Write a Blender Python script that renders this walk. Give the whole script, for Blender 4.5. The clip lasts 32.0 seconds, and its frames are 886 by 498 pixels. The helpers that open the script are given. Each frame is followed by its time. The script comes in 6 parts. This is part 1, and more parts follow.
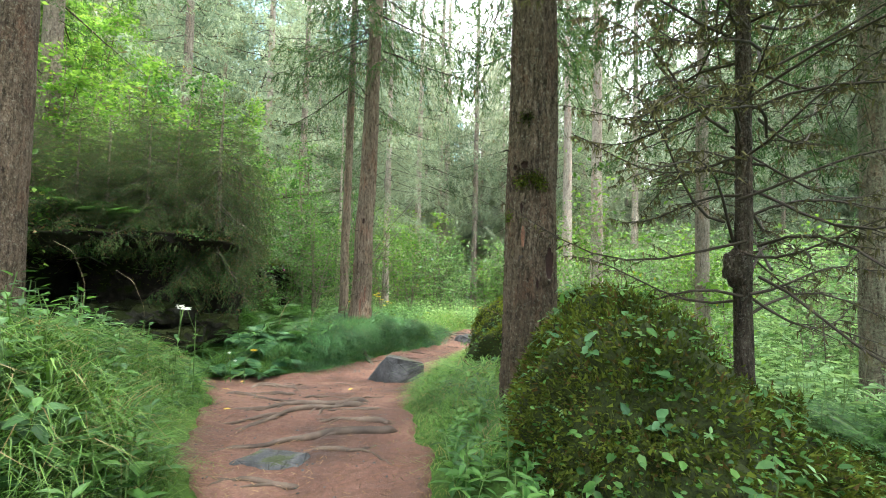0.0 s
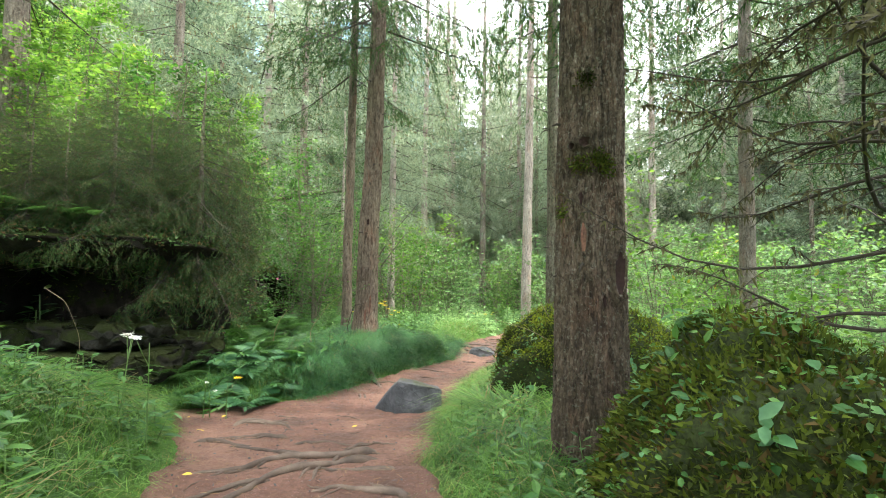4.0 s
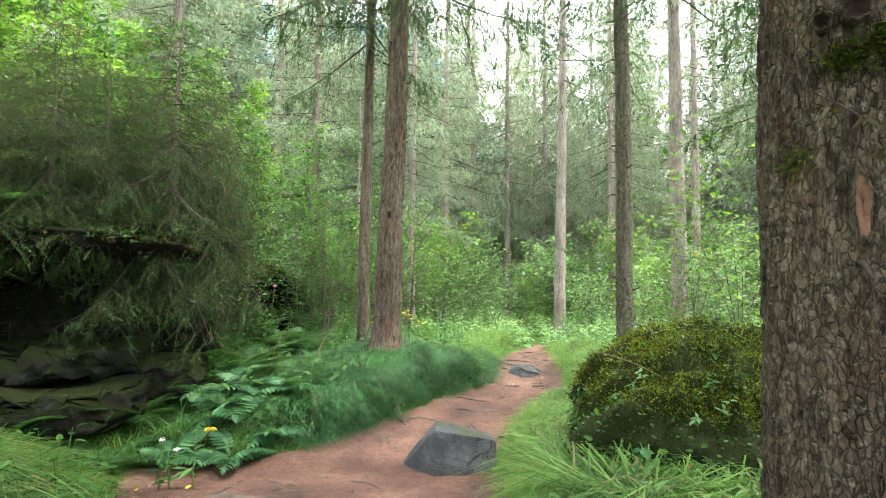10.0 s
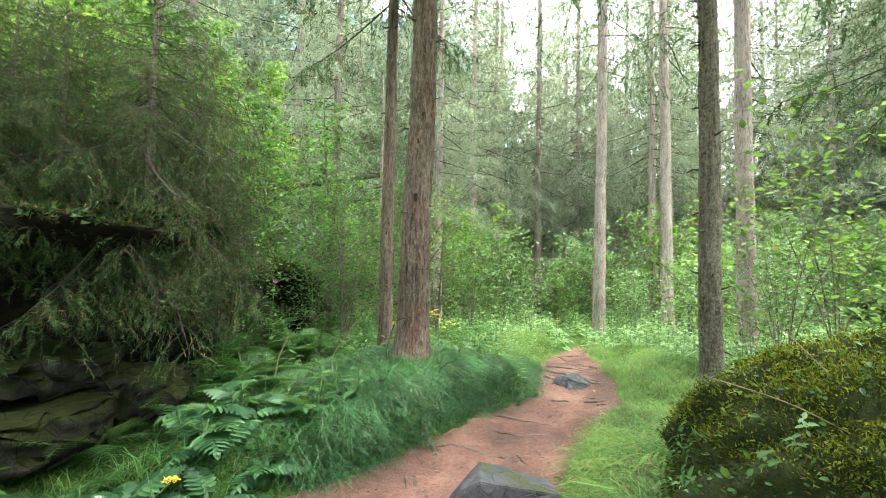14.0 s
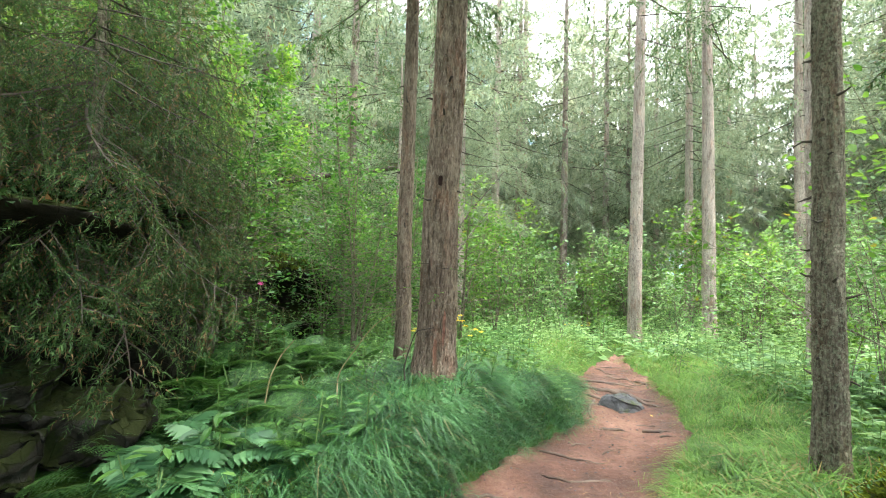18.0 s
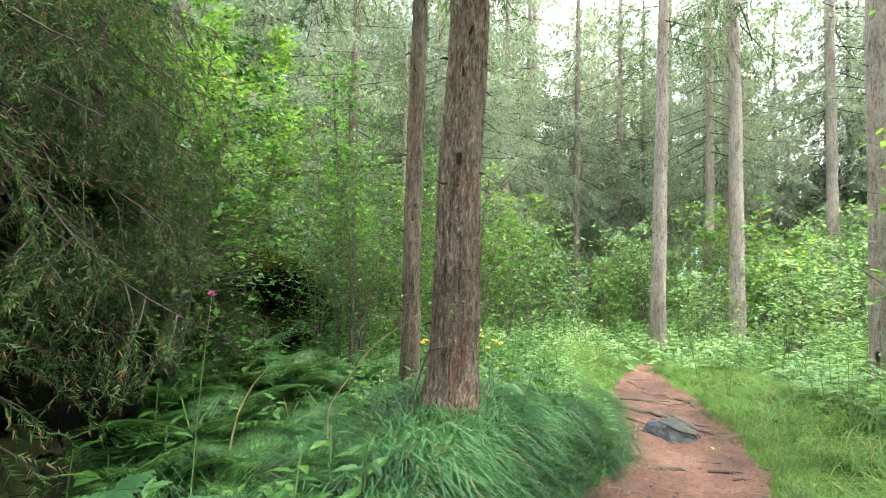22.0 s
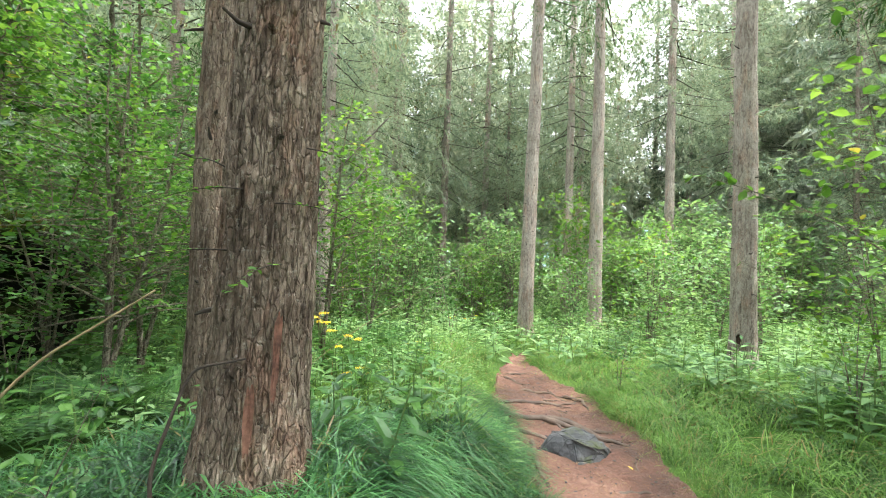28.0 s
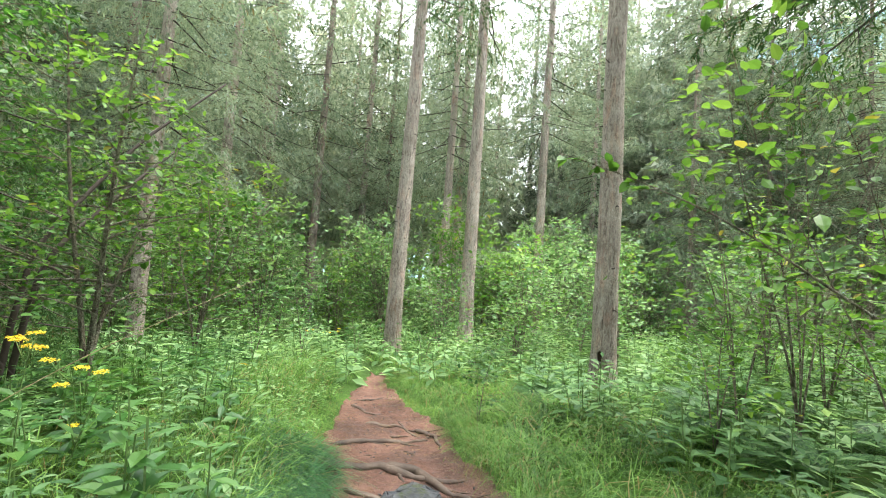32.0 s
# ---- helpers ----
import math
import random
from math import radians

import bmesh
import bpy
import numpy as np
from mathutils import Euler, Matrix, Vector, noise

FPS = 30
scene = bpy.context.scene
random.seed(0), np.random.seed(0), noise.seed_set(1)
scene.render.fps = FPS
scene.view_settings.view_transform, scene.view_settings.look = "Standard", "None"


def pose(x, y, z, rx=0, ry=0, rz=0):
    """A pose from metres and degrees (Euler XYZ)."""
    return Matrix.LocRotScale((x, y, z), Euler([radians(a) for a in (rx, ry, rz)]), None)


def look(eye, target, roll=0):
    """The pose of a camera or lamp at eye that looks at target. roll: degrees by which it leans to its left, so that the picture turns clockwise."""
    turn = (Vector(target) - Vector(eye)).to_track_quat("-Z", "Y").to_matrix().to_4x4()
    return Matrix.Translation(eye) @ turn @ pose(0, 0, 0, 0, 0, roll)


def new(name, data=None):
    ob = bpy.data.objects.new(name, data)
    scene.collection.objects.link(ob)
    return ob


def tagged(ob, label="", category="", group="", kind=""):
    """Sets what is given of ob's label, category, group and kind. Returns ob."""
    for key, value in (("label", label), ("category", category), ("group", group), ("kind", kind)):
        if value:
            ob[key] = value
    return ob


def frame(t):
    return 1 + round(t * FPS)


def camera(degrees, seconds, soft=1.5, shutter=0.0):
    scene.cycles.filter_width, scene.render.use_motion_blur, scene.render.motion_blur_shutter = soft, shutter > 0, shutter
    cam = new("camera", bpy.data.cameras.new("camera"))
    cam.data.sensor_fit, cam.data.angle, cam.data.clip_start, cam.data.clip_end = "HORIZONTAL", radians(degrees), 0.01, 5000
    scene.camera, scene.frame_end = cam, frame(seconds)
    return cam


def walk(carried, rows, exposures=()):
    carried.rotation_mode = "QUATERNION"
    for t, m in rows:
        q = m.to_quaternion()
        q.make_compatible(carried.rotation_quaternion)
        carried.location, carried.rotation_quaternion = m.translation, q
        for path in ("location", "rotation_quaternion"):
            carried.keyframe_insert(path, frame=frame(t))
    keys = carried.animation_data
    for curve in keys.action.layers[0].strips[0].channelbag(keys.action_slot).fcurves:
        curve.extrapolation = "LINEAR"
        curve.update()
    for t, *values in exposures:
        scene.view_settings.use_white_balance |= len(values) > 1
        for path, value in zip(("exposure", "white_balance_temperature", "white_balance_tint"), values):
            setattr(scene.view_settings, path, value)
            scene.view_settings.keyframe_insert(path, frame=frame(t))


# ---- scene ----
cam = camera(89.0, 32.0, soft=1.0)
METRES, EYE, TILT, LEAN, TURN = 9.0, 1.72, 0.0, 0.0, 0.0
ROWS = [
    (0.0, 0.0, 0.0, 0.0, -0.07, 2.66, -1.43),
    (0.5, -0.0042, 0.0155, 0.0017, 0.01, 2.59, -1.39),
    (1.0, -0.0079, 0.0302, 0.0037, 0.09, 2.58, -1.37),
    (1.5, -0.0112, 0.0455, 0.0038, 0.2, 2.62, -1.33),
    (2.0, -0.014, 0.061, 0.0024, 0.32, 2.7, -1.25),
    (2.5, -0.0165, 0.0766, 0.0026, 0.38, 2.77, -1.14),
    (3.0, -0.019, 0.0926, 0.0045, 0.36, 2.79, -1.04),
    (3.5, -0.0211, 0.1065, 0.0069, 0.34, 2.82, -0.98),
    (5.5, -0.0342, 0.1625, 0.0107, 0.68, 3.31, -0.65),
    (6.0, -0.0383, 0.1775, 0.0123, 0.77, 3.34, -0.61),
    (6.5, -0.0421, 0.1927, 0.0135, 0.9, 3.41, -0.6),
    (7.0, -0.0456, 0.2075, 0.0141, 1.12, 3.48, -0.61),
    (7.5, -0.049, 0.2231, 0.0142, 1.32, 3.47, -0.58),
    (8.0, -0.0521, 0.2395, 0.0137, 1.49, 3.41, -0.59),
    (8.5, -0.0558, 0.2564, 0.0126, 1.65, 3.32, -0.64),
    (9.0, -0.0591, 0.2711, 0.0121, 1.82, 3.27, -0.67),
    (9.5, -0.0622, 0.2856, 0.0111, 2.05, 3.26, -0.75),
    (10.0, -0.0653, 0.3005, 0.0098, 2.31, 3.27, -0.74),
    (10.5, -0.0691, 0.3168, 0.0095, 2.6, 3.28, -0.74),
    (11.0, -0.0728, 0.3339, 0.01, 2.9, 3.16, -0.71),
    (11.5, -0.0762, 0.3495, 0.0104, 3.23, 3.07, -0.79),
    (12.0, -0.079, 0.3639, 0.0096, 3.58, 3.03, -0.85),
    (12.5, -0.0818, 0.3783, 0.0083, 3.97, 3.01, -0.91),
    (13.0, -0.0842, 0.3938, 0.0076, 4.43, 2.94, -0.95),
    (13.5, -0.0857, 0.4094, 0.0077, 4.89, 2.8, -0.95),
    (14.0, -0.0878, 0.4242, 0.0079, 5.37, 2.63, -1.01),
    (14.5, -0.0902, 0.4375, 0.0074, 5.87, 2.55, -1.1),
    (16.5, -0.104, 0.4969, 0.0069, 7.03, 2.52, -1.23),
    (17.0, -0.1084, 0.512, 0.0083, 7.21, 2.49, -1.32),
    (17.5, -0.1117, 0.5261, 0.0089, 7.41, 2.48, -1.38),
    (18.0, -0.1144, 0.5395, 0.0083, 7.55, 2.46, -1.45),
    (18.5, -0.1162, 0.555, 0.0072, 7.68, 2.47, -1.48),
    (19.0, -0.1181, 0.5704, 0.0063, 7.74, 2.47, -1.5),
    (19.5, -0.1209, 0.5841, 0.0059, 7.79, 2.46, -1.53),
    (20.0, -0.1242, 0.5963, 0.0058, 7.83, 2.46, -1.55),
    (20.5, -0.1276, 0.608, 0.0066, 7.88, 2.48, -1.55),
    (21.0, -0.1323, 0.6201, 0.008, 7.95, 2.51, -1.52),
    (21.5, -0.1379, 0.6331, 0.0094, 8.0, 2.49, -1.46),
    (22.0, -0.1435, 0.6476, 0.01, 8.01, 2.39, -1.34),
    (22.5, -0.1481, 0.6622, 0.01, 7.83, 2.34, -1.19),
    (23.0, -0.1521, 0.6766, 0.009, 7.62, 2.34, -1.15),
    (23.5, -0.1555, 0.6923, 0.0062, 6.94, 2.33, -0.99),
    (24.0, -0.158, 0.7091, 0.0036, 5.93, 2.23, -0.89),
    (24.5, -0.1599, 0.7261, 0.0015, 4.63, 2.1, -0.82),
    (25.0, -0.1612, 0.7433, -0.0011, 3.1, 1.99, -0.83),
    (25.5, -0.1611, 0.7603, -0.0035, 1.35, 1.87, -0.92),
    (27.5, -0.1487, 0.8307, -0.0136, -7.09, 1.72, -2.08),
    (28.0, -0.1412, 0.8458, -0.0163, -9.24, 1.85, -2.29),
    (28.5, -0.1323, 0.8603, -0.0187, -11.35, 1.94, -2.5),
    (29.0, -0.1224, 0.8744, -0.0192, -13.55, 2.11, -2.72),
    (29.5, -0.1129, 0.8868, -0.019, -15.79, 2.34, -2.99),
    (30.0, -0.1031, 0.8982, -0.0193, -17.95, 2.63, -3.26),
    (30.5, -0.0932, 0.9099, -0.0204, -19.85, 2.97, -3.54),
    (31.0, -0.0835, 0.9225, -0.0205, -21.49, 3.34, -3.79),
    (31.5, -0.0735, 0.9363, -0.0201, -22.85, 3.64, -4.0),
    (32.0, -0.064, 0.9488, -0.0188, -23.97, 3.97, -4.18),
]
walk(cam, [(t, pose(0, 0, EYE, TILT, LEAN, TURN) @ pose(METRES * x, METRES * y, METRES * z, 90 + pitch, roll, yaw)) for t, x, y, z, yaw, pitch, roll in ROWS],
     exposures=[(0.0, 2.86), (9.0, 2.9), (13.0, 2.92), (25.0, 2.82), (28.0, 2.74), (30.0, 2.76), (32.0, 2.55)])

# ---- light: a bright overcast sky ----
world = bpy.data.worlds.new("overcast_sky")
scene.world = world
world.use_nodes = True
wn, wl = world.node_tree.nodes, world.node_tree.links
wn.clear()
sky = wn.new("ShaderNodeTexSky")
sky.sky_type, sky.sun_disc, sky.sun_elevation, sky.sun_rotation = 'NISHITA', False, radians(61), radians(104)
cloud = wn.new("ShaderNodeTexNoise")
cloud.inputs["Scale"].default_value, cloud.inputs["Detail"].default_value = 2.2, 4
cramp = wn.new("ShaderNodeValToRGB")
cramp.color_ramp.elements[0].color, cramp.color_ramp.elements[1].color = (8.0, 8.7, 9.4, 1), (12.5, 12.8, 13.0, 1)
cramp.color_ramp.elements[0].position, cramp.color_ramp.elements[1].position = 0.3, 0.7
wmix = wn.new("ShaderNodeMix")
wmix.data_type = 'RGBA'
wmix.inputs[0].default_value = 0.88
wback, wout = wn.new("ShaderNodeBackground"), wn.new("ShaderNodeOutputWorld")
wback.inputs["Strength"].default_value = 0.13
wl.new(cloud.outputs["Fac"], cramp.inputs["Fac"])
wl.new(sky.outputs["Color"], wmix.inputs[6])
wl.new(cramp.outputs["Color"], wmix.inputs[7])
wco, wsep, wgrad, wmul = wn.new("ShaderNodeTexCoord"), wn.new("ShaderNodeSeparateXYZ"), wn.new("ShaderNodeMapRange"), wn.new("ShaderNodeVectorMath")
wmul.operation = 'SCALE'
wgrad.inputs["To Min"].default_value, wgrad.inputs["To Max"].default_value = 0.45, 1.35
wl.new(wco.outputs["Generated"], wsep.inputs[0])
wl.new(wsep.outputs["Z"], wgrad.inputs["Value"])
wl.new(wmix.outputs[2], wmul.inputs[0])
wl.new(wgrad.outputs["Result"], wmul.inputs["Scale"])
wl.new(wmul.outputs[0], wback.inputs["Color"])
wl.new(wback.outputs["Background"], wout.inputs["Surface"])
sun_data = bpy.data.lights.new("sun", 'SUN')
sun_data.energy, sun_data.angle, sun_data.color = 1.5, radians(25), (1.0, 0.96, 0.9)
sun = new("sun", sun_data)
sun.matrix_basis = look((20, 3, 38), (0, 8, 0))

rng = np.random.default_rng(7)


# ---- materials ----
class Nodes:
    """A short way to write node materials."""

    def __init__(self, name):
        self.m = bpy.data.materials.new(name)
        self.m.use_nodes = True
        self.t = self.m.node_tree
        self.t.nodes.clear()
        self.out = self.n("OutputMaterial")

    def n(self, kind, **sets):
        node = self.t.nodes.new("ShaderNode" + kind)
        for k, v in sets.items():
            node.inputs[k.replace("_", " ")].default_value = v
        return node

    def link(self, a, b):
        self.t.links.new(a, b)

    def coords(self, stretch=(1, 1, 1), source="Object"):
        c, mp = self.n("TexCoord"), self.n("Mapping")
        mp.inputs["Scale"].default_value = stretch
        self.link(c.outputs[source], mp.inputs["Vector"])
        return mp.outputs["Vector"]

    def noise(self, vec, scale, detail=4, rough=0.55):
        nz = self.n("TexNoise", Scale=scale, Detail=detail, Roughness=rough)
        self.link(vec, nz.inputs["Vector"])
        return nz.outputs["Fac"]

    def voronoi(self, vec, scale, feature='F1'):
        vo = self.n("TexVoronoi", Scale=scale)
        vo.feature = feature
        self.link(vec, vo.inputs["Vector"])
        return vo.outputs["Distance"]

    def ramp(self, fac, stops):
        r = self.n("ValToRGB")
        e = r.color_ramp.elements
        while len(e) < len(stops):
            e.new(0.5)
        for k, (p, c) in enumerate(stops):
            e[k].position, e[k].color = p, (*c, 1) if len(c) == 3 else c
        self.link(fac, r.inputs["Fac"])
        return r.outputs["Color"]

    def mix(self, fac, a, b, blend='MIX'):
        mx = self.n("Mix")
        mx.data_type, mx.blend_type = 'RGBA', blend
        for sock, v in ((mx.inputs[0], fac), (mx.inputs[6], a), (mx.inputs[7], b)):
            if isinstance(v, (int, float)):
                sock.default_value = v
            elif isinstance(v, tuple):
                sock.default_value = (*v, 1)
            else:
                self.link(v, sock)
        return mx.outputs[2]

    def math(self, op, a, b):
        mt = self.n("Math")
        mt.operation = op
        for sock, v in zip(mt.inputs, (a, b)):
            if isinstance(v, (int, float)):
                sock.default_value = v
            else:
                self.link(v, sock)
        return mt.outputs[0]

    def finish(self, colour, rough=0.8, height=None, strength=0.5, distance=0.02, trans=0.0, spec=0.4):
        p = self.n("BsdfPrincipled")
        p.inputs["Specular IOR Level"].default_value = spec
        if isinstance(rough, float):
            p.inputs["Roughness"].default_value = rough
        else:
            self.link(rough, p.inputs["Roughness"])
        self.link(colour, p.inputs["Base Color"])
        if height is not None:
            b = self.n("Bump", Strength=strength, Distance=distance)
            self.link(height, b.inputs["Height"])
            self.link(b.outputs["Normal"], p.inputs["Normal"])
        last = p.outputs["BSDF"]
        if trans:
            tr, ms = self.n("BsdfTranslucent"), self.n("MixShader", Fac=trans)
            warm = self.mix(1.0, colour, (1.3, 1.2, 0.82), 'MULTIPLY')
            self.link(warm, tr.inputs["Color"])
            self.link(last, ms.inputs[1])
            self.link(tr.outputs["BSDF"], ms.inputs[2])
            last = ms.outputs["Shader"]
        self.link(last, self.out.inputs["Surface"])
        return self.m


def leaf_material(name, dark, mid, light, rough=0.45, trans=0.35, spec=0.4, brown=None, share=0.06, patchy=0.9):
    """Foliage: every leaf or blade has its own shade, and patches of the plant differ."""
    k = Nodes(name)
    geo, info = k.n("NewGeometry"), k.n("ObjectInfo")
    patch = k.ramp(k.noise(k.coords(), patchy, 4), [(0.3, (0, 0, 0)), (0.7, (1, 1, 1))])
    fac = k.math('ADD', k.math('MULTIPLY', geo.outputs["Random Per Island"], 0.55), k.math('MULTIPLY', patch, 0.42))
    fac = k.math('ADD', fac, k.math('MULTIPLY', k.math('SUBTRACT', info.outputs["Random"], 0.5), 0.15))
    col = k.ramp(fac, [(0.2, dark), (0.5, mid), (0.85, light)])
    if brown:
        pick = k.math('LESS_THAN', geo.outputs["Random Per Island"], share)
        col = k.mix(pick, col, brown)
    return k.finish(col, rough, trans=trans, spec=spec)


def bark_material(name, deep, mid, pale, lichen, scale=1.0, lich=0.55, long=0.42, red=0.35):
    """Scaly spruce bark: loose flakes, each at its own level and shade, with dark gaps, reddish places and lichen."""
    k = Nodes(name)
    v = k.coords((1, 1, long))
    wob = k.n("TexNoise", Scale=14.0 * scale, Detail=4)
    k.link(v, wob.inputs["Vector"])
    bent = k.n("VectorMath")
    bent.operation = 'MULTIPLY_ADD'
    k.link(wob.outputs["Color"], bent.inputs[0])
    bent.inputs[1].default_value = (0.05, 0.05, 0.03)
    k.link(v, bent.inputs[2])
    bv = bent.outputs[0]

    def flakes(size):
        cell, tone = k.n("TexVoronoi", Scale=size), k.n("SeparateColor")
        k.link(bv, cell.inputs["Vector"])
        k.link(cell.outputs["Color"], tone.inputs[0])
        return tone.outputs[0], k.voronoi(bv, size, 'DISTANCE_TO_EDGE')

    tone, gap = flakes(46 * scale)
    tone2, gap2 = flakes(95 * scale)
    fine = k.noise(v, 150 * scale, 6, 0.75)
    ridge = k.noise(k.coords((1, 1, 0.14)), 26 * scale, 6, 0.65)
    big = k.noise(k.coords((1, 1, 0.5)), 2.4, 5)
    body = k.math('ADD', k.math('MULTIPLY', tone, 0.22), k.math('ADD', k.math('MULTIPLY', tone2, 0.2), k.math('MULTIPLY', k.math('SUBTRACT', ridge, 0.16), 0.95)))
    col = k.ramp(body, [(0.22, deep), (0.46, mid), (0.85, pale)])
    col = k.mix(0.3, col, k.ramp(gap, [(0.0, (0.22, 0.19, 0.17)), (0.06, (1, 1, 1))]), 'MULTIPLY')
    col = k.mix(0.3, col, k.ramp(gap2, [(0.0, (0.35, 0.32, 0.3)), (0.1, (1, 1, 1))]), 'MULTIPLY')
    col = k.mix(0.5, col, k.ramp(fine, [(0.32, (0.5, 0.48, 0.46)), (0.68, (1.25, 1.2, 1.15))]), 'MULTIPLY')
    col = k.mix(0.8, col, k.ramp(big, [(0.3, (0.55, 0.5, 0.46)), (0.7, (1.3, 1.27, 1.22))]), 'MULTIPLY')
    fissure = k.ramp(k.noise(k.coords((1, 1, 0.11)), 30 * scale, 4, 0.6), [(0.34, (0.2, 0.17, 0.15)), (0.43, (1, 1, 1))])
    col = k.mix(0.6, col, fissure, 'MULTIPLY')
    rust = k.ramp(k.noise(k.coords((1, 1, 0.3)), 5.5, 5, 0.7), [(0.52, (0, 0, 0)), (0.66, (1, 1, 1))])
    col = k.mix(k.math('MULTIPLY', rust, red), col, (1.35, 0.78, 0.6), 'MULTIPLY')
    spots = k.ramp(k.noise(k.coords(), 34, 6, 0.75), [(lich, (0, 0, 0)), (lich + 0.07, (1, 1, 1))])
    col = k.mix(k.math('MULTIPLY', spots, 0.32), col, lichen)
    h = k.math('ADD', k.math('MULTIPLY', tone, 0.7), k.math('ADD', k.math('MULTIPLY', fine, 0.35), k.math('MULTIPLY', ridge, 0.9)))
    h = k.math('ADD', h, k.ramp(gap, [(0.0, (0, 0, 0)), (0.1, (0.8, 0.8, 0.8))]))
    h = k.math('ADD', k.math('ADD', h, k.math('MULTIPLY', tone2, 0.3)), k.math('MULTIPLY', fissure, 0.8))
    return k.finish(col, 0.9, h, 1.0, 0.014, spec=0.2)


def stone_material(name, dark, mid, pale, moss, mossy=0.5, gloss=0.4):
    k = Nodes(name)
    v = k.coords()
    a, b = k.noise(v, 5, 6, 0.65), k.noise(v, 45, 5, 0.7)
    crack = k.voronoi(v, 7, 'DISTANCE_TO_EDGE')
    col = k.ramp(a, [(0.28, dark), (0.5, mid), (0.75, pale)])
    col = k.mix(0.6, col, k.ramp(b, [(0.3, (0.5, 0.5, 0.5)), (0.72, (1.35, 1.35, 1.35))]), 'MULTIPLY')
    geo, sep = k.n("NewGeometry"), k.n("SeparateXYZ")
    k.link(geo.outputs["Normal"], sep.inputs[0])
    up = k.math('ADD', k.math('MULTIPLY', sep.outputs["Z"], 0.35), k.noise(v, 3.3, 5, 0.7))
    cover = k.ramp(up, [(1.0 - mossy, (0, 0, 0)), (1.08 - mossy, (1, 1, 1))])
    green = k.ramp(b, [(0.3, tuple(0.5 * c for c in moss)), (0.7, moss)])
    col = k.mix(cover, col, green)
    h = k.math('ADD', k.math('ADD', a, k.math('MULTIPLY', b, 0.5)), k.ramp(crack, [(0.0, (0, 0, 0)), (0.03, (0.4, 0.4, 0.4))]))
    return k.finish(col, 0.78, h, 0.8, 0.03, spec=gloss)


def soil_material():
    k = Nodes("red_forest_soil")
    v = k.coords()
    a, b, c = k.noise(v, 1.3, 5), k.noise(v, 24, 6, 0.72), k.noise(v, 130, 3, 0.7)
    wet = k.noise(v, 0.45, 3)
    col = k.ramp(a, [(0.3, (0.06, 0.033, 0.026)), (0.5, (0.15, 0.08, 0.06)), (0.7, (0.27, 0.162, 0.125))])
    col = k.mix(0.6, col, k.ramp(wet, [(0.35, (0.6, 0.52, 0.48)), (0.62, (1.2, 1.15, 1.1))]), 'MULTIPLY')
    col = k.mix(0.7, col, k.ramp(b, [(0.32, (0.5, 0.47, 0.45)), (0.68, (1.3, 1.25, 1.2))]), 'MULTIPLY')
    col = k.mix(0.55, col, k.ramp(c, [(0.3, (0.5, 0.48, 0.46)), (0.7, (1.4, 1.35, 1.3))]), 'MULTIPLY')
    grit = k.voronoi(v, 55)
    col = k.mix(k.ramp(grit, [(0.10, (0.6, 0.6, 0.6)), (0.16, (0, 0, 0))]), col, (0.42, 0.33, 0.27))
    h = k.math('ADD', k.math('MULTIPLY', b, 1.2), k.math('ADD', c, k.math('MULTIPLY', grit, -0.6)))
    return k.finish(col, k.ramp(a, [(0.3, (0.62, 0.62, 0.62)), (0.7, (0.92, 0.92, 0.92))]), h, 0.8, 0.02, spec=0.3)


def root_material():
    """Smooth weathered root wood, streaked, rubbed paler on top by boots."""
    k = Nodes("worn_root_wood")
    v = k.coords()
    a, b = k.noise(v, 3.5, 5, 0.6), k.noise(v, 190, 4, 0.7)
    col = k.ramp(a, [(0.3, (0.03, 0.02, 0.014)), (0.5, (0.08, 0.055, 0.04)), (0.72, (0.165, 0.122, 0.09))])
    col = k.mix(0.6, col, k.ramp(b, [(0.3, (0.5, 0.48, 0.46)), (0.7, (1.3, 1.25, 1.2))]), 'MULTIPLY')
    return k.finish(col, 0.7, b, 0.5, 0.006, spec=0.35)


def humus_material():
    k = Nodes("forest_floor")
    v = k.coords()
    a, b = k.noise(v, 0.8, 5), k.noise(v, 20, 6, 0.7)
    col = k.ramp(a, [(0.3, (0.03, 0.06, 0.012)), (0.5, (0.055, 0.12, 0.018)), (0.72, (0.1, 0.18, 0.03))])
    col = k.mix(0.8, col, k.ramp(b, [(0.3, (0.35, 0.32, 0.28)), (0.7, (1.3, 1.3, 1.2))]), 'MULTIPLY')
    return k.finish(col, 0.9, b, 0.9, 0.06, spec=0.2)


def plain(name, c, rough=0.6, vary=0.25, scale=30, trans=0.0):
    k = Nodes(name)
    nz = k.noise(k.coords(), scale, 5, 0.65)
    lo, hi = tuple(x * (1 - vary) for x in c), tuple(min(1, x * (1 + vary)) for x in c)
    return k.finish(k.ramp(nz, [(0.3, lo), (0.7, hi)]), rough, nz, 0.4, 0.01, trans=trans)


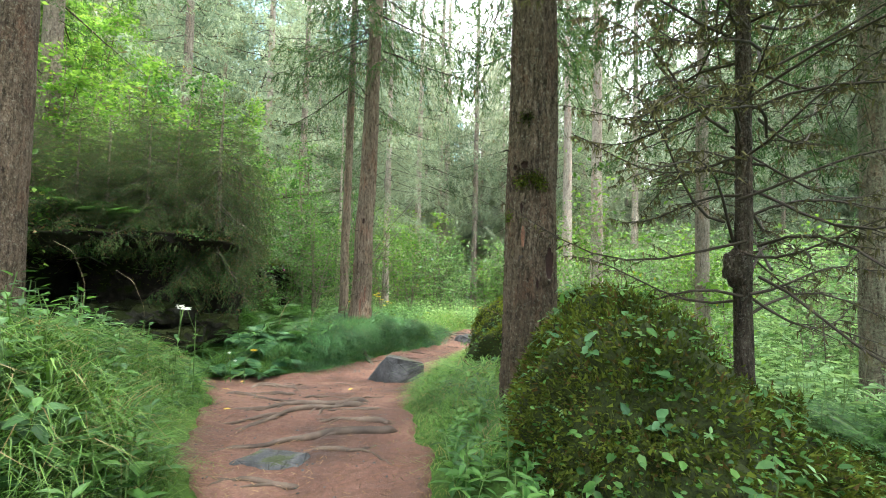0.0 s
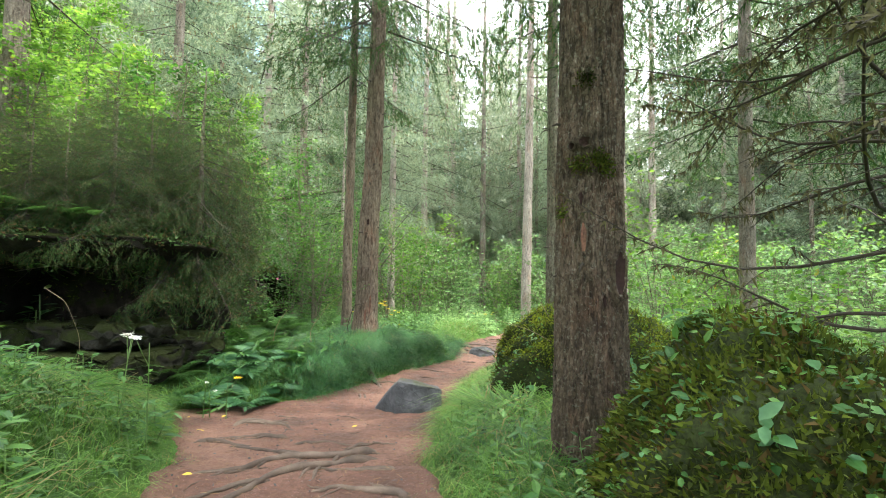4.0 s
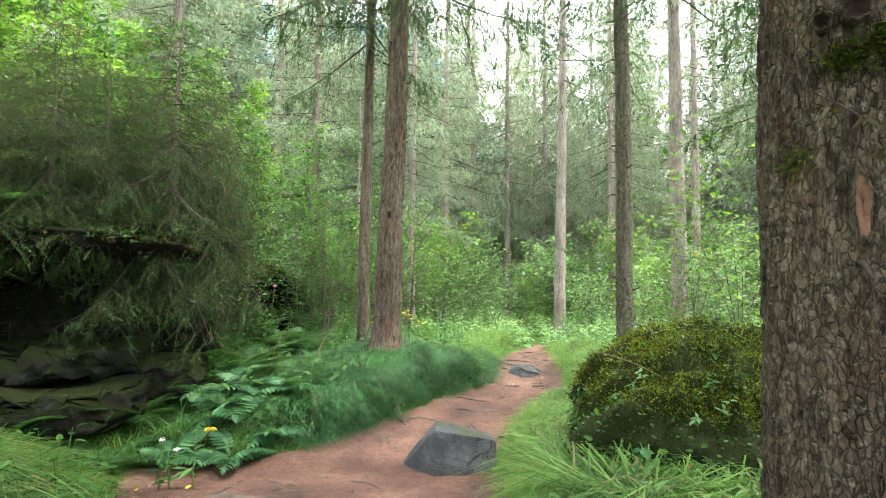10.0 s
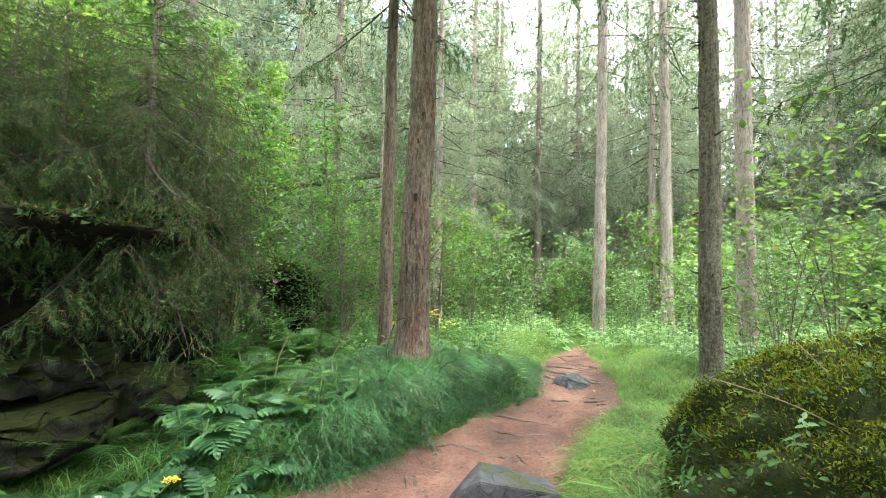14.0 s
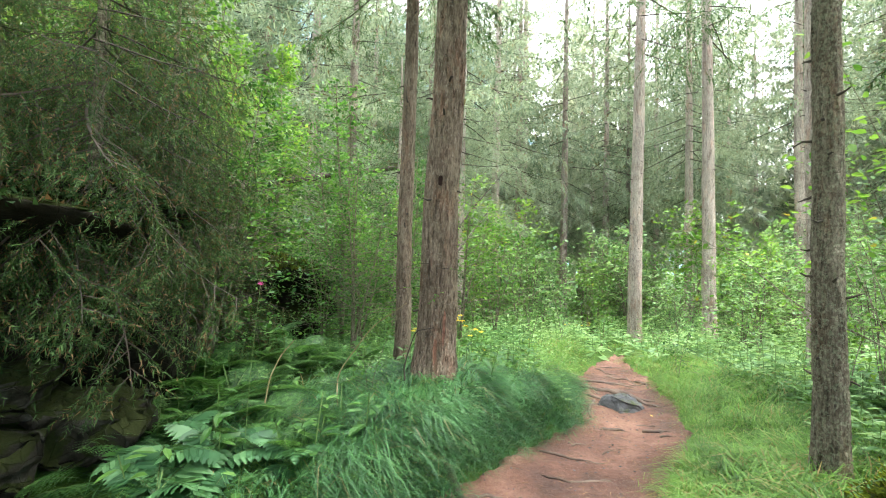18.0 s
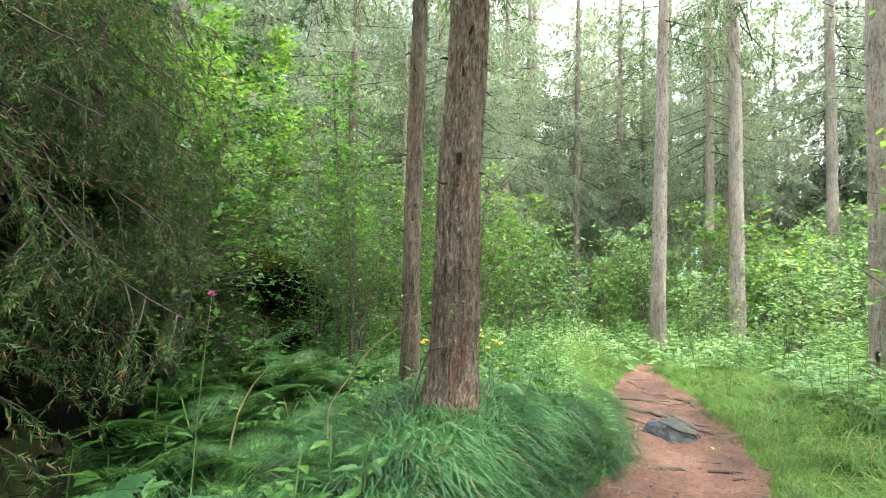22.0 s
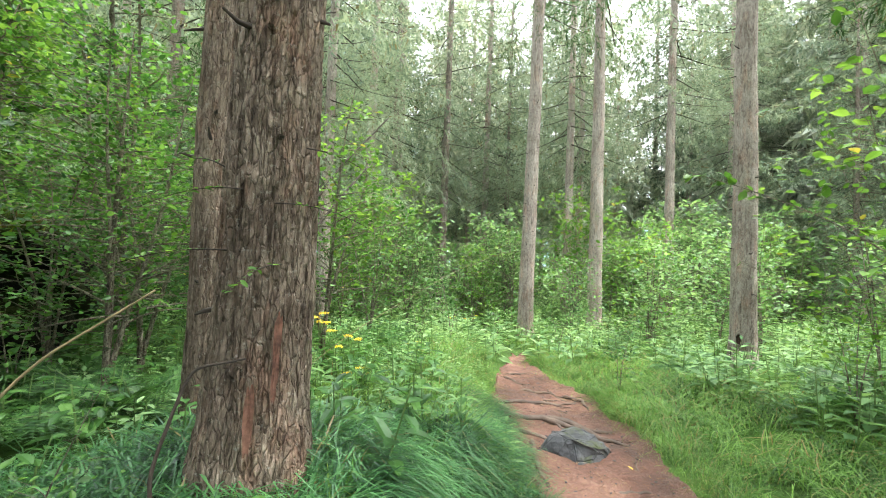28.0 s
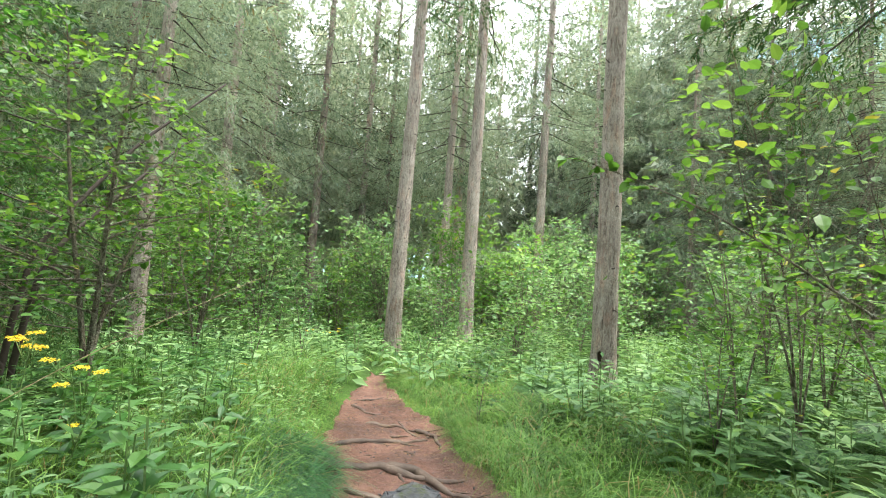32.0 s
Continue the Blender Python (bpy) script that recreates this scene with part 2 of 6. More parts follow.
GRASS = leaf_material("grass_blades", (0.024, 0.068, 0.013), (0.085, 0.19, 0.034), (0.215, 0.37, 0.09), 0.42, 0.45, 0.3, (0.26, 0.21, 0.09), 0.09, patchy=1.6)
SEDGE = leaf_material("dark_sedge_blades", (0.012, 0.05, 0.018), (0.042, 0.14, 0.042), (0.13, 0.31, 0.11), 0.34, 0.4, 0.4, (0.22, 0.18, 0.08), 0.03, patchy=1.6)
DRY = leaf_material("dry_short_grass", (0.12, 0.14, 0.03), (0.2, 0.21, 0.055), (0.32, 0.29, 0.11), 0.6, 0.3, 0.25)
HERB = leaf_material("herb_leaves", (0.02, 0.07, 0.014), (0.05, 0.145, 0.028), (0.12, 0.25, 0.055), 0.42, 0.4, 0.4)
# Extra blue in this leaf colour imitates haze over the middle distance.
MEADOW = leaf_material("meadow_leaves", (0.075, 0.165, 0.06), (0.185, 0.325, 0.135), (0.32, 0.475, 0.225), 0.45, 0.5, 0.35, patchy=0.7)
FERN = leaf_material("fern_fronds", (0.028, 0.085, 0.022), (0.06, 0.155, 0.038), (0.125, 0.26, 0.075), 0.45, 0.45, 0.35)
THISTLE = leaf_material("thistle_leaves", (0.034, 0.105, 0.042), (0.072, 0.185, 0.07), (0.15, 0.31, 0.135), 0.45, 0.4, 0.35)
BEECH = leaf_material("bright_broad_leaves", (0.045, 0.12, 0.02), (0.11, 0.235, 0.038), (0.23, 0.39, 0.075), 0.42, 0.5, 0.35, (0.3, 0.28, 0.05), 0.02)
ALDER = leaf_material("mid_green_broad_leaves", (0.018, 0.068, 0.014), (0.06, 0.165, 0.028), (0.16, 0.32, 0.075), 0.38, 0.5, 0.45)
NEEDLE = leaf_material("spruce_needles", (0.016, 0.045, 0.013), (0.04, 0.092, 0.026), (0.085, 0.155, 0.048), 0.6, 0.3, 0.2, (0.12, 0.085, 0.04), 0.07)
YOUNG = leaf_material("young_spruce_needles", (0.012, 0.032, 0.01), (0.035, 0.078, 0.022), (0.095, 0.16, 0.05), 0.6, 0.3, 0.2, (0.15, 0.095, 0.045), 0.15, patchy=3.6)
# Aerial haze is put into the base colours of these three far needles.
FARNEEDLE = leaf_material("haze_paled_spruce_needles", (0.09, 0.135, 0.098), (0.18, 0.24, 0.178), (0.31, 0.375, 0.285), 0.65, 0.5, 0.2, (0.15, 0.13, 0.07), 0.05, patchy=0.5)
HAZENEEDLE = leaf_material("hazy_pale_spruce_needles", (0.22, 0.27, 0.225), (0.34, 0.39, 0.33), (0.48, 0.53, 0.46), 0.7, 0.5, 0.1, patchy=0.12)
GREYNEEDLE = leaf_material("haze_greyed_spruce_needles", (0.05, 0.085, 0.06), (0.105, 0.155, 0.105), (0.2, 0.255, 0.175), 0.65, 0.4, 0.2, (0.12, 0.1, 0.06), 0.06, patchy=0.5)
DEADNEEDLE = leaf_material("lichen_and_dead_needles", (0.05, 0.045, 0.025), (0.095, 0.085, 0.04), (0.15, 0.14, 0.06), 0.8, 0.2, 0.2)
MOSS = leaf_material("moss_tufts", (0.013, 0.023, 0.004), (0.045, 0.064, 0.009), (0.12, 0.152, 0.021), 0.85, 0.3, 0.15, (0.09, 0.06, 0.02), 0.1, patchy=3.0)
BARK = bark_material("grey_brown_spruce_bark", (0.026, 0.019, 0.014), (0.098, 0.074, 0.055), (0.215, 0.172, 0.135), (0.34, 0.34, 0.27), 1.0)
RBARK = bark_material("reddish_spruce_bark", (0.06, 0.044, 0.034), (0.185, 0.146, 0.115), (0.37, 0.315, 0.26), (0.44, 0.43, 0.37), 1.05, 0.57, 0.24, 0.4)
# Pale grey bark, its colour lightened further for haze and side light.
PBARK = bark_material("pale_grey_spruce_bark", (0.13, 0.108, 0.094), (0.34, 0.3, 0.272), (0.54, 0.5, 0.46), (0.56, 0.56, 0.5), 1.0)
BRIGHTMOSS = leaf_material("top_light_moss_tufts", (0.035, 0.055, 0.006), (0.13, 0.17, 0.016), (0.3, 0.35, 0.04), 0.85, 0.35, 0.15, (0.1, 0.07, 0.02), 0.06, patchy=2.6)
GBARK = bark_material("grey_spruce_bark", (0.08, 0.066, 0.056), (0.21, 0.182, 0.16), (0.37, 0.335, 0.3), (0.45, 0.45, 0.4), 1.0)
DBARK = bark_material("dark_mossy_bark", (0.045, 0.039, 0.03), (0.16, 0.14, 0.112), (0.32, 0.29, 0.24), (0.36, 0.4, 0.28), 1.0, 0.5)
DEADBARK = bark_material("dark_dead_spruce_bark", (0.012, 0.009, 0.007), (0.05, 0.038, 0.03), (0.12, 0.1, 0.082), (0.25, 0.25, 0.2), 1.3)
TWIG = plain("dark_twig_bark", (0.042, 0.031, 0.023), 0.85)
STRAW = plain("dry_pale_stalk", (0.22, 0.17, 0.09), 0.7)
GREENSTEM = plain("green_stalk", (0.1, 0.17, 0.045), 0.6)
ROOT = root_material()
RAW = plain("bare_reddish_wood", (0.17, 0.082, 0.056), 0.85, 0.6, 22)
HOLE = plain("rot_and_hollow_shade", (0.03, 0.014, 0.011), 0.95)
STONE = stone_material("grey_mountain_rock", (0.022, 0.023, 0.026), (0.058, 0.06, 0.064), (0.14, 0.142, 0.145), (0.05, 0.062, 0.02), 0.2)
# Shade under the overhang is put into these two rocks' dark base colours.
DARKROCK = stone_material("hollow_shade_rock", (0.009, 0.008, 0.006), (0.021, 0.018, 0.014), (0.05, 0.044, 0.034), (0.022, 0.03, 0.006), 0.42, 0.06)
LEDGE = stone_material("weathered_ledge_rock", (0.012, 0.011, 0.008), (0.03, 0.027, 0.02), (0.09, 0.085, 0.075), (0.026, 0.034, 0.007), 0.48, 0.15)
MOSSROCK = plain("deep_moss_cushion", (0.022, 0.031, 0.005), 0.95, 0.85, 60)
SOIL, HUMUS = soil_material(), humus_material()
WHITE = plain("white_petals", (0.8, 0.8, 0.76), 0.6, 0.08, 60, 0.2)
YELLOW = plain("yellow_petals", (0.75, 0.55, 0.03), 0.6, 0.15, 60, 0.2)
PINK = plain("thistle_pink_florets", (0.6, 0.1, 0.32), 0.6, 0.2, 80)


# ---- mesh tools ----
class Geo:
    """Collects vertices and faces and turns them into one mesh."""

    def __init__(self):
        self.v, self.f, self.n = [], [], 0

    def add(self, v, faces, mat=0, smooth=False):
        v = np.asarray(v, dtype=np.float64).reshape(-1, 3)
        faces = np.asarray(faces, dtype=np.int64)
        self.f.append((faces + self.n, mat, smooth))
        self.v.append(v)
        self.n += len(v)

    def tube(self, pts, radii, sides=6, mat=0, cap=True, smooth=True, squash=None):
        pts, radii = np.asarray(pts, float), np.asarray(radii, float)
        tan = np.gradient(pts, axis=0)
        tan /= np.linalg.norm(tan, axis=1)[:, None] + 1e-9
        ref = np.array([0.0, 0, 1]) if abs(tan[:, 2]).mean() < 0.8 else np.array([1.0, 0, 0])
        a = np.cross(tan, ref)
        a /= np.linalg.norm(a, axis=1)[:, None] + 1e-9
        b = np.cross(tan, a)
        ang = np.arange(sides) * 2 * np.pi / sides
        kb = squash or 1.0
        v = pts[:, None] + radii[:, None, None] * (np.cos(ang)[None, :, None] * a[:, None] + kb * np.sin(ang)[None, :, None] * b[:, None])
        n = len(pts)
        i, j = np.meshgrid(np.arange(n - 1), np.arange(sides), indexing="ij")
        j2 = (j + 1) % sides
        q = np.stack([i * sides + j, i * sides + j2, (i + 1) * sides + j2, (i + 1) * sides + j], -1).reshape(-1, 4)
        self.add(v, q, mat, smooth)
        if cap:
            c = len(self.v) - 1
            base = self.n - n * sides
            tip = np.arange(sides) + base + (n - 1) * sides
            self.f.append((tip[None, :], mat, smooth))
        return self

    def stamp(self, tv, tf, p, x, z, s, mat=0, smooth=False):
        """Copies the template (tv, tf) to places p, along x with z up, at sizes s."""
        p, x, z = (np.asarray(q, float).reshape(-1, 3) for q in (p, x, z))
        s = np.broadcast_to(np.asarray(s, float).reshape(-1, 1) if np.ndim(s) < 2 else s, (len(p), 3 if np.ndim(s) == 2 else 1))
        x = x / (np.linalg.norm(x, axis=1)[:, None] + 1e-9)
        y = np.cross(z, x)
        y /= np.linalg.norm(y, axis=1)[:, None] + 1e-9
        z = np.cross(x, y)
        s3 = np.broadcast_to(s, (len(p), 3))
        v = p[:, None] + tv[None, :, 0:1] * (x * s3[:, 0:1])[:, None] + tv[None, :, 1:2] * (y * s3[:, 1:2])[:, None] + tv[None, :, 2:3] * (z * s3[:, 2:3])[:, None]
        f = np.asarray(tf)[None] + (np.arange(len(p)) * len(tv))[:, None, None]
        self.add(v, f.reshape(-1, f.shape[-1]), mat, smooth)

    def mesh(self, name, *mats):
        me = bpy.data.meshes.new(name)
        v = np.concatenate(self.v)
        loops = np.concatenate([f.ravel() for f, _, _ in self.f])
        size = np.concatenate([np.full(len(f), f.shape[1]) for f, _, _ in self.f])
        mi = np.concatenate([np.full(len(f), m) for f, m, _ in self.f])
        sm = np.concatenate([np.full(len(f), s) for f, _, s in self.f])
        me.vertices.add(len(v)), me.loops.add(len(loops)), me.polygons.add(len(size))
        me.vertices.foreach_set("co", v.ravel())
        me.loops.foreach_set("vertex_index", loops.astype(np.int32))
        me.polygons.foreach_set("loop_start", np.concatenate([[0], np.cumsum(size)[:-1]]).astype(np.int32))
        me.polygons.foreach_set("loop_total", size.astype(np.int32))
        me.polygons.foreach_set("material_index", mi.astype(np.int32))
        me.polygons.foreach_set("use_smooth", sm)
        for m in mats:
            me.materials.append(m)
        me.update(calc_edges=True)
        return me


def part(name, mesh, parent, label=""):
    ob = new(name, mesh)
    ob.parent = parent
    return tagged(ob, label) if label else ob


def thing(name, label, category, at=(0, 0, 0), group="", kind="", turn=0, data=None):
    ob = new(name, data)
    ob.matrix_basis = pose(*at, 0, 0, turn)
    return tagged(ob, label, category, group, kind)


def fbm(x, y, z=0.0, scale=1.0, octaves=3):
    """Smooth noise for numpy arrays, from a few summed waves."""
    x, y, z = np.asarray(x, float) * scale, np.asarray(y, float) * scale, np.asarray(z, float) * scale
    out, amp = 0.0, 1.0
    for k in range(octaves):
        f = 2.03 ** k
        out = out + amp * (np.sin(1.7 * f * x + 1.3 * f * y + 0.9 * f * z + 2.1 * k) * np.cos(1.1 * f * y - 1.9 * f * x + 1.4 * f * z + 0.7 * k)
                           + 0.5 * np.sin(2.6 * f * z + 2.2 * f * y + 1.3 * k + 1.7 * np.sin(1.2 * f * x)))
        amp *= 0.5
    return out / 1.6


# ---- the lie of the land ----
PY = [-6, 0, 2.72, 3.37, 4.27, 5.0, 5.7, 6.3, 6.7, 7.1, 8.1, 9.2, 10.0, 10.6, 11.5, 12.2, 13.3, 13.8, 15.3, 16.2, 17.2]
PL = [-1.2, -1.3, -1.44, -1.84, -2.14, -2.45, -2.9, -3.3, -3.4, -2.4, -1.6, -1.0, -0.42, 0.0, 0.08, 0.2, 0.42, 0.6, 1.1, 1.5, 2.0]
QY = [-6, 0, 2.78, 3.47, 4.8, 6.7, 7.4, 8.35, 9.08, 10.4, 11.5, 12.5, 13.4, 14.2, 15.4, 16.2, 17.2]
QR = [0.3, 0.1, -0.06, -0.15, -0.38, -0.28, -0.26, 0.04, 0.42, 1.06, 1.28, 1.4, 1.55, 1.55, 1.7, 1.85, 2.1]


def path_left(y):
    return np.interp(y, PY, PL)


def path_right(y):
    return np.interp(y, QY, QR)


def off_path(x, y):
    """Metres outside the trodden path (below zero: on it)."""
    return np.maximum(path_left(y) - x, x - path_right(y))


def smooth(a, b, x):
    t = np.clip((x - a) / (b - a), 0, 1)
    return t * t * (3 - 2 * t)


def land(x, y):
    x, y = np.asarray(x, float), np.asarray(y, float)
    z = np.interp(y, [-10, 0, 4.4, 7.0, 11, 13, 16, 20, 30, 60, 200], [0.45, 0.38, 0.37, 0.0, -0.03, -0.08, -0.28, -0.5, -0.6, -0.4, 1])
    off = off_path(x, y)
    left, right = smooth(0.0, np.interp(y, [7, 8.3, 10.4, 12], [1.0, 0.55, 0.55, 0.9]), path_left(y) - x), smooth(0.0, 1.5, x - path_right(y))
    z = z + left * np.interp(y, [-5, 2, 3.8, 5.2, 6.3, 7.2, 8.2, 9.4, 10.6, 12, 16, 20], [0.6, 0.85, 0.75, 0.3, 0.15, 0.26, 0.36, 0.46, 0.44, 0.36, 0.3, 0.2])
    z = z + 0.12 * np.exp(-((x + 1.85) ** 2 + (y - 9.75) ** 2) / 0.45)
    z = z + right * np.interp(y, [-5, 2, 5, 8, 12, 20], [0.1, 0.1, 0.1, 0.22, 0.15, 0.1]) + 0.02 * np.maximum(x - 1, 0) * smooth(6, 12, y)
    slope = np.maximum(-x - 3.6, 0)
    z = z + 0.13 * slope + 0.42 * np.maximum(-x - 7.5 - 0.1 * np.maximum(y - 6, 0), 0)
    z = np.where(z > 42, 42 + 0.1 * (z - 42), z)
    rough = np.clip(off, 0, 1)
    return z + rough * 0.06 * fbm(x, y, 0, 1.1) + np.clip(off, 0, 12) / 12 * 0.35 * fbm(x, y, 3.1, 0.23)


def grid_mesh(name, xs, ys, zfun, mat):
    X, Y = np.meshgrid(xs, ys, indexing="ij")
    g = Geo()
    nx, ny = len(xs), len(ys)
    i, j = np.meshgrid(np.arange(nx - 1), np.arange(ny - 1), indexing="ij")
    q = np.stack([i * ny + j, (i + 1) * ny + j, (i + 1) * ny + j + 1, i * ny + j + 1], -1).reshape(-1, 4)
    g.add(np.stack([X, Y, zfun(X, Y)], -1), q, 0, True)
    return g.mesh(name, mat)


def ground_z(x, y):
    return land(x, y) - 0.16 * smooth(0.05, -0.2, off_path(x, y))


edge = np.concatenate([-np.geomspace(900, 9, 26), np.arange(-8, 8.01, 0.16), np.geomspace(9, 900, 26)])
edge_y = np.concatenate([-np.geomspace(900, 7, 22), np.arange(-6, 20.01, 0.16), np.geomspace(21, 900, 28)])
ground = thing("ground", "mossy green forest floor with dark humus", "ground", kind="structure", data=grid_mesh("ground", edge, edge_y, ground_z, HUMUS))


def path_mesh():
    g = Geo()
    ys, us = np.arange(-5, 17.2, 0.05), np.linspace(-0.08, 1.08, 46)
    Y, U = np.meshgrid(ys, us, indexing="ij")
    L, R = path_left(ys)[:, None], path_right(ys)[:, None]
    L = L + (0.10 * fbm(ys, 0 * ys, 1.0, 1.6) + 0.05 * fbm(ys, 0 * ys, 2.0, 6.0))[:, None]
    R = R + (0.10 * fbm(ys, 0 * ys, 5.0, 1.6) + 0.05 * fbm(ys, 0 * ys, 7.0, 6.0))[:, None]
    X = L + (R - L) * U
    worn = 0.05 * (1 - np.clip(4 * (U - 0.5) ** 2, 0, 1.4))
    Z = land(X, Y) - worn + 0.022 * fbm(X, Y, 0, 2.6, 4) + 0.012 * fbm(X, Y, 4, 8, 3) + 0.015 - 0.12 * smooth(1.0, 1.16, np.abs(2 * U - 1))
    n, m = X.shape
    i, j = np.meshgrid(np.arange(n - 1), np.arange(m - 1), indexing="ij")
    q = np.stack([i * m + j, i * m + j + 1, (i + 1) * m + j + 1, (i + 1) * m + j], -1).reshape(-1, 4)
    g.add(np.stack([X, Y, Z], -1), q, 0, True)
    return g.mesh("dirt_path", SOIL)


dirt_path = thing("dirt_path", "trodden reddish dirt path strewn with needles", "path", kind="structure", data=path_mesh())


def path_z(x, y):
    L, R = path_left(y), path_right(y)
    u = (x - L) / (R - L)
    return land(x, y) - 0.05 * (1 - np.clip(4 * (u - 0.5) ** 2, 0, 1.4)) + 0.022 * fbm(x, y, 0, 2.6, 4) + 0.015


# ---- templates ----
LEAF_V = np.array([(0, 0, 0), (.3, .27, .05), (.3, -.27, .05), (.68, .22, .02), (.68, -.22, .02), (1, 0, -.1), (.3, 0, 0), (.68, 0, -.03)])
LEAF_F = np.array([(0, 6, 1), (0, 2, 6), (1, 6, 7), (1, 7, 3), (2, 7, 6), (2, 4, 7), (3, 7, 5), (4, 5, 7)])
SMALL_V = np.array([(0, 0, 0), (.45, .32, .07), (1, 0, -.05), (.45, -.32, .07)])
SMALL_F = np.array([(0, 2, 1), (0, 3, 2)])


def blade(bend, width):
    u = np.array([0, 0.4, 0.75])
    xs, zs = bend * u ** 1.8, u * (1 - 0.45 * bend * u)
    v = []
    for k in range(3):
        w = width * (1 - 0.75 * u[k] ** 2)
        v += [(xs[k], -w, zs[k]), (xs[k], w, zs[k])]
    v.append((bend * 1.12, 0, (1 - 0.55 * bend) * 0.98 - 0.12 * bend))
    return np.array(v), np.array([(0, 1, 3), (0, 3, 2), (2, 3, 5), (2, 5, 4), (4, 5, 6)])


BLADES = [blade(b, w) for b, w in ((0.35, 0.008), (0.75, 0.008), (1.05, 0.012), (0.9, 0.015), (1.3, 0.013), (1.45, 0.014))]


def rand_dirs(n, tilt=0.4):
    a = rng.uniform(0, 2 * np.pi, n)
    return np.stack([np.cos(a), np.sin(a), rng.normal(0, tilt, n)], -1)


def unit_up(n, wobble=0.15):
    v = rng.normal(0, wobble, (n, 3))
    v[:, 2] += 1
    return v


def scatter(n, box, keep):
    """n places within box (x0, x1, y0, y1) at which keep(x, y) exceeds chance."""
    out = np.zeros((0, 2))
    while len(out) < n:
        p = rng.uniform((box[0], box[2]), (box[1], box[3]), (max(4 * n, 500), 2))
        out = np.concatenate([out, p[keep(p[:, 0], p[:, 1]) > rng.random(len(p))]])
    return out[:n]


def grass_patch(name, n, box, keep, length, mat, label, clump=0.0, edge=0.3, droop=False):
    p = scatter(n, box, keep)
    if clump:
        seeds = p[rng.integers(0, max(1, n // 45), n)]
        p = seeds + rng.normal(0, clump, (n, 2))
    z = land(p[:, 0], p[:, 1]) - 0.02
    g = Geo()
    kind = rng.integers(2 if droop else 0, len(BLADES) if droop else 5, n)
    lean = 0.9 * fbm(p[:, 0], p[:, 1], 0, 0.9)
    d = rand_dirs(n, 0.0)
    d[:, 0] += 0.55 * np.cos(2.5 * lean)
    d[:, 1] += 0.55 * np.sin(2.5 * lean)
    s = length * rng.uniform(0.55, 1.25, n) * (0.8 + 0.25 * fbm(p[:, 0], p[:, 1], 2, 0.8)) * np.clip(edge + 0.05 + 1.3 * off_path(p[:, 0], p[:, 1]), edge, 1)
    for k, (tv, tf) in enumerate(BLADES):
        w = kind == k
        g.stamp(tv, tf, np.column_stack([p[w], z[w]]), d[w], unit_up(w.sum(), 0.12), s[w])
    return thing(name, label, "grass", kind="stuff", data=g.mesh(name, mat))


# ---- spruces ----
def branch_template(twigs, twiglets, teeth, size, base_w, hang, seed, droop=0.22, twig_wood=False):
    """One spruce bough of length 1 along x: wood, and needles that stand off each twiglet like the teeth of a comb."""
    r = np.random.default_rng(seed)
    wood, nd = Geo(), Geo()
    u = np.linspace(0, 1, 6)
    ax = np.stack([u, 0.05 * np.sin(3 * u + seed), -droop * u ** 1.4 + 0.14 * u ** 3], -1)
    wood.tube(ax, 0.010 * (1 - 0.85 * u), 3, cap=False)
    P, D = [], []
    for k in range(twigs):
        t = 0.08 + 0.90 * (k + r.random()) / twigs
        side = 1 if k % 2 else -1
        ln = (0.42 * (1 - t) ** 0.7 + 0.10) * r.uniform(0.7, 1.2)
        base = np.array([np.interp(t, u, ax[:, j]) for j in range(3)])
        ang = radians(r.uniform(35, 62))
        d = np.array([math.cos(ang), side * math.sin(ang), -hang * r.uniform(0.2, 0.9)])
        s = (np.arange(twiglets) + r.random(twiglets)) / twiglets
        pts = base + ln * s[:, None] * d + np.array([0, 0, -hang * 0.4 * ln]) * (s ** 2)[:, None]
        td = d * 0.8 + r.normal(0, 0.4, (twiglets, 3)) + np.array([0.2, 0, -0.7 * hang])
        td /= np.linalg.norm(td, axis=1)[:, None]
        tl = (0.55 * ln * (1.1 - 0.6 * s) + 0.035) * r.uniform(0.7, 1.2, twiglets)
        if twig_wood:
            wood.tube(np.array([base, base + 0.5 * ln * d, pts[-1]]), [0.003, 0.0018, 0.0008], 3, cap=False)
        w = (np.arange(teeth) + 0.5) / teeth
        for p, q, l in zip(pts, td, tl):
            n = np.cross(q, r.normal(0, 1, 3))
            n /= np.linalg.norm(n) + 1e-9
            sgn = np.where(np.arange(teeth) % 2, 1.0, -1.0)[:, None]
            P.append(p + (l * w)[:, None] * q + np.array([0, 0, -0.3 * hang * l]) * (w ** 2)[:, None])
            D.append(q * 0.7 + sgn * n * 0.75 + r.normal(0, 0.25, (teeth, 3)) + np.array([0, 0, -0.2 * hang]))
    P, D = np.concatenate(P), np.concatenate(D)
    tv = np.array([(-0.1, -0.5 * base_w, 0), (0, 0.5 * base_w, 0), (1, 0, 0)])
    nd.stamp(tv, np.array([(0, 1, 2)]), P, D, r.normal(0, 1, P.shape), size * r.uniform(0.65, 1.3, len(P)))
    pack = lambda g: (np.concatenate(g.v), np.concatenate([f for f, _, _ in g.f]))
    return pack(wood), pack(nd)


FAR_BOUGHS = [branch_template(12, 3, 5, 0.082, 0.28, h, s) for s, h in ((1, 0.6), (2, 1.1), (3, 0.85))]
MIDDLE_BOUGHS = [branch_template(14, 4, 12, 0.036, 0.24, h, s) for s, h in ((11, 0.6), (12, 1.0))]
NEAR_BOUGHS = [branch_template(13, 6, 18, 0.031, 0.2, h, s, twig_wood=True) for s, h in ((4, 0.6), (5, 1.0), (6, 0.8))]
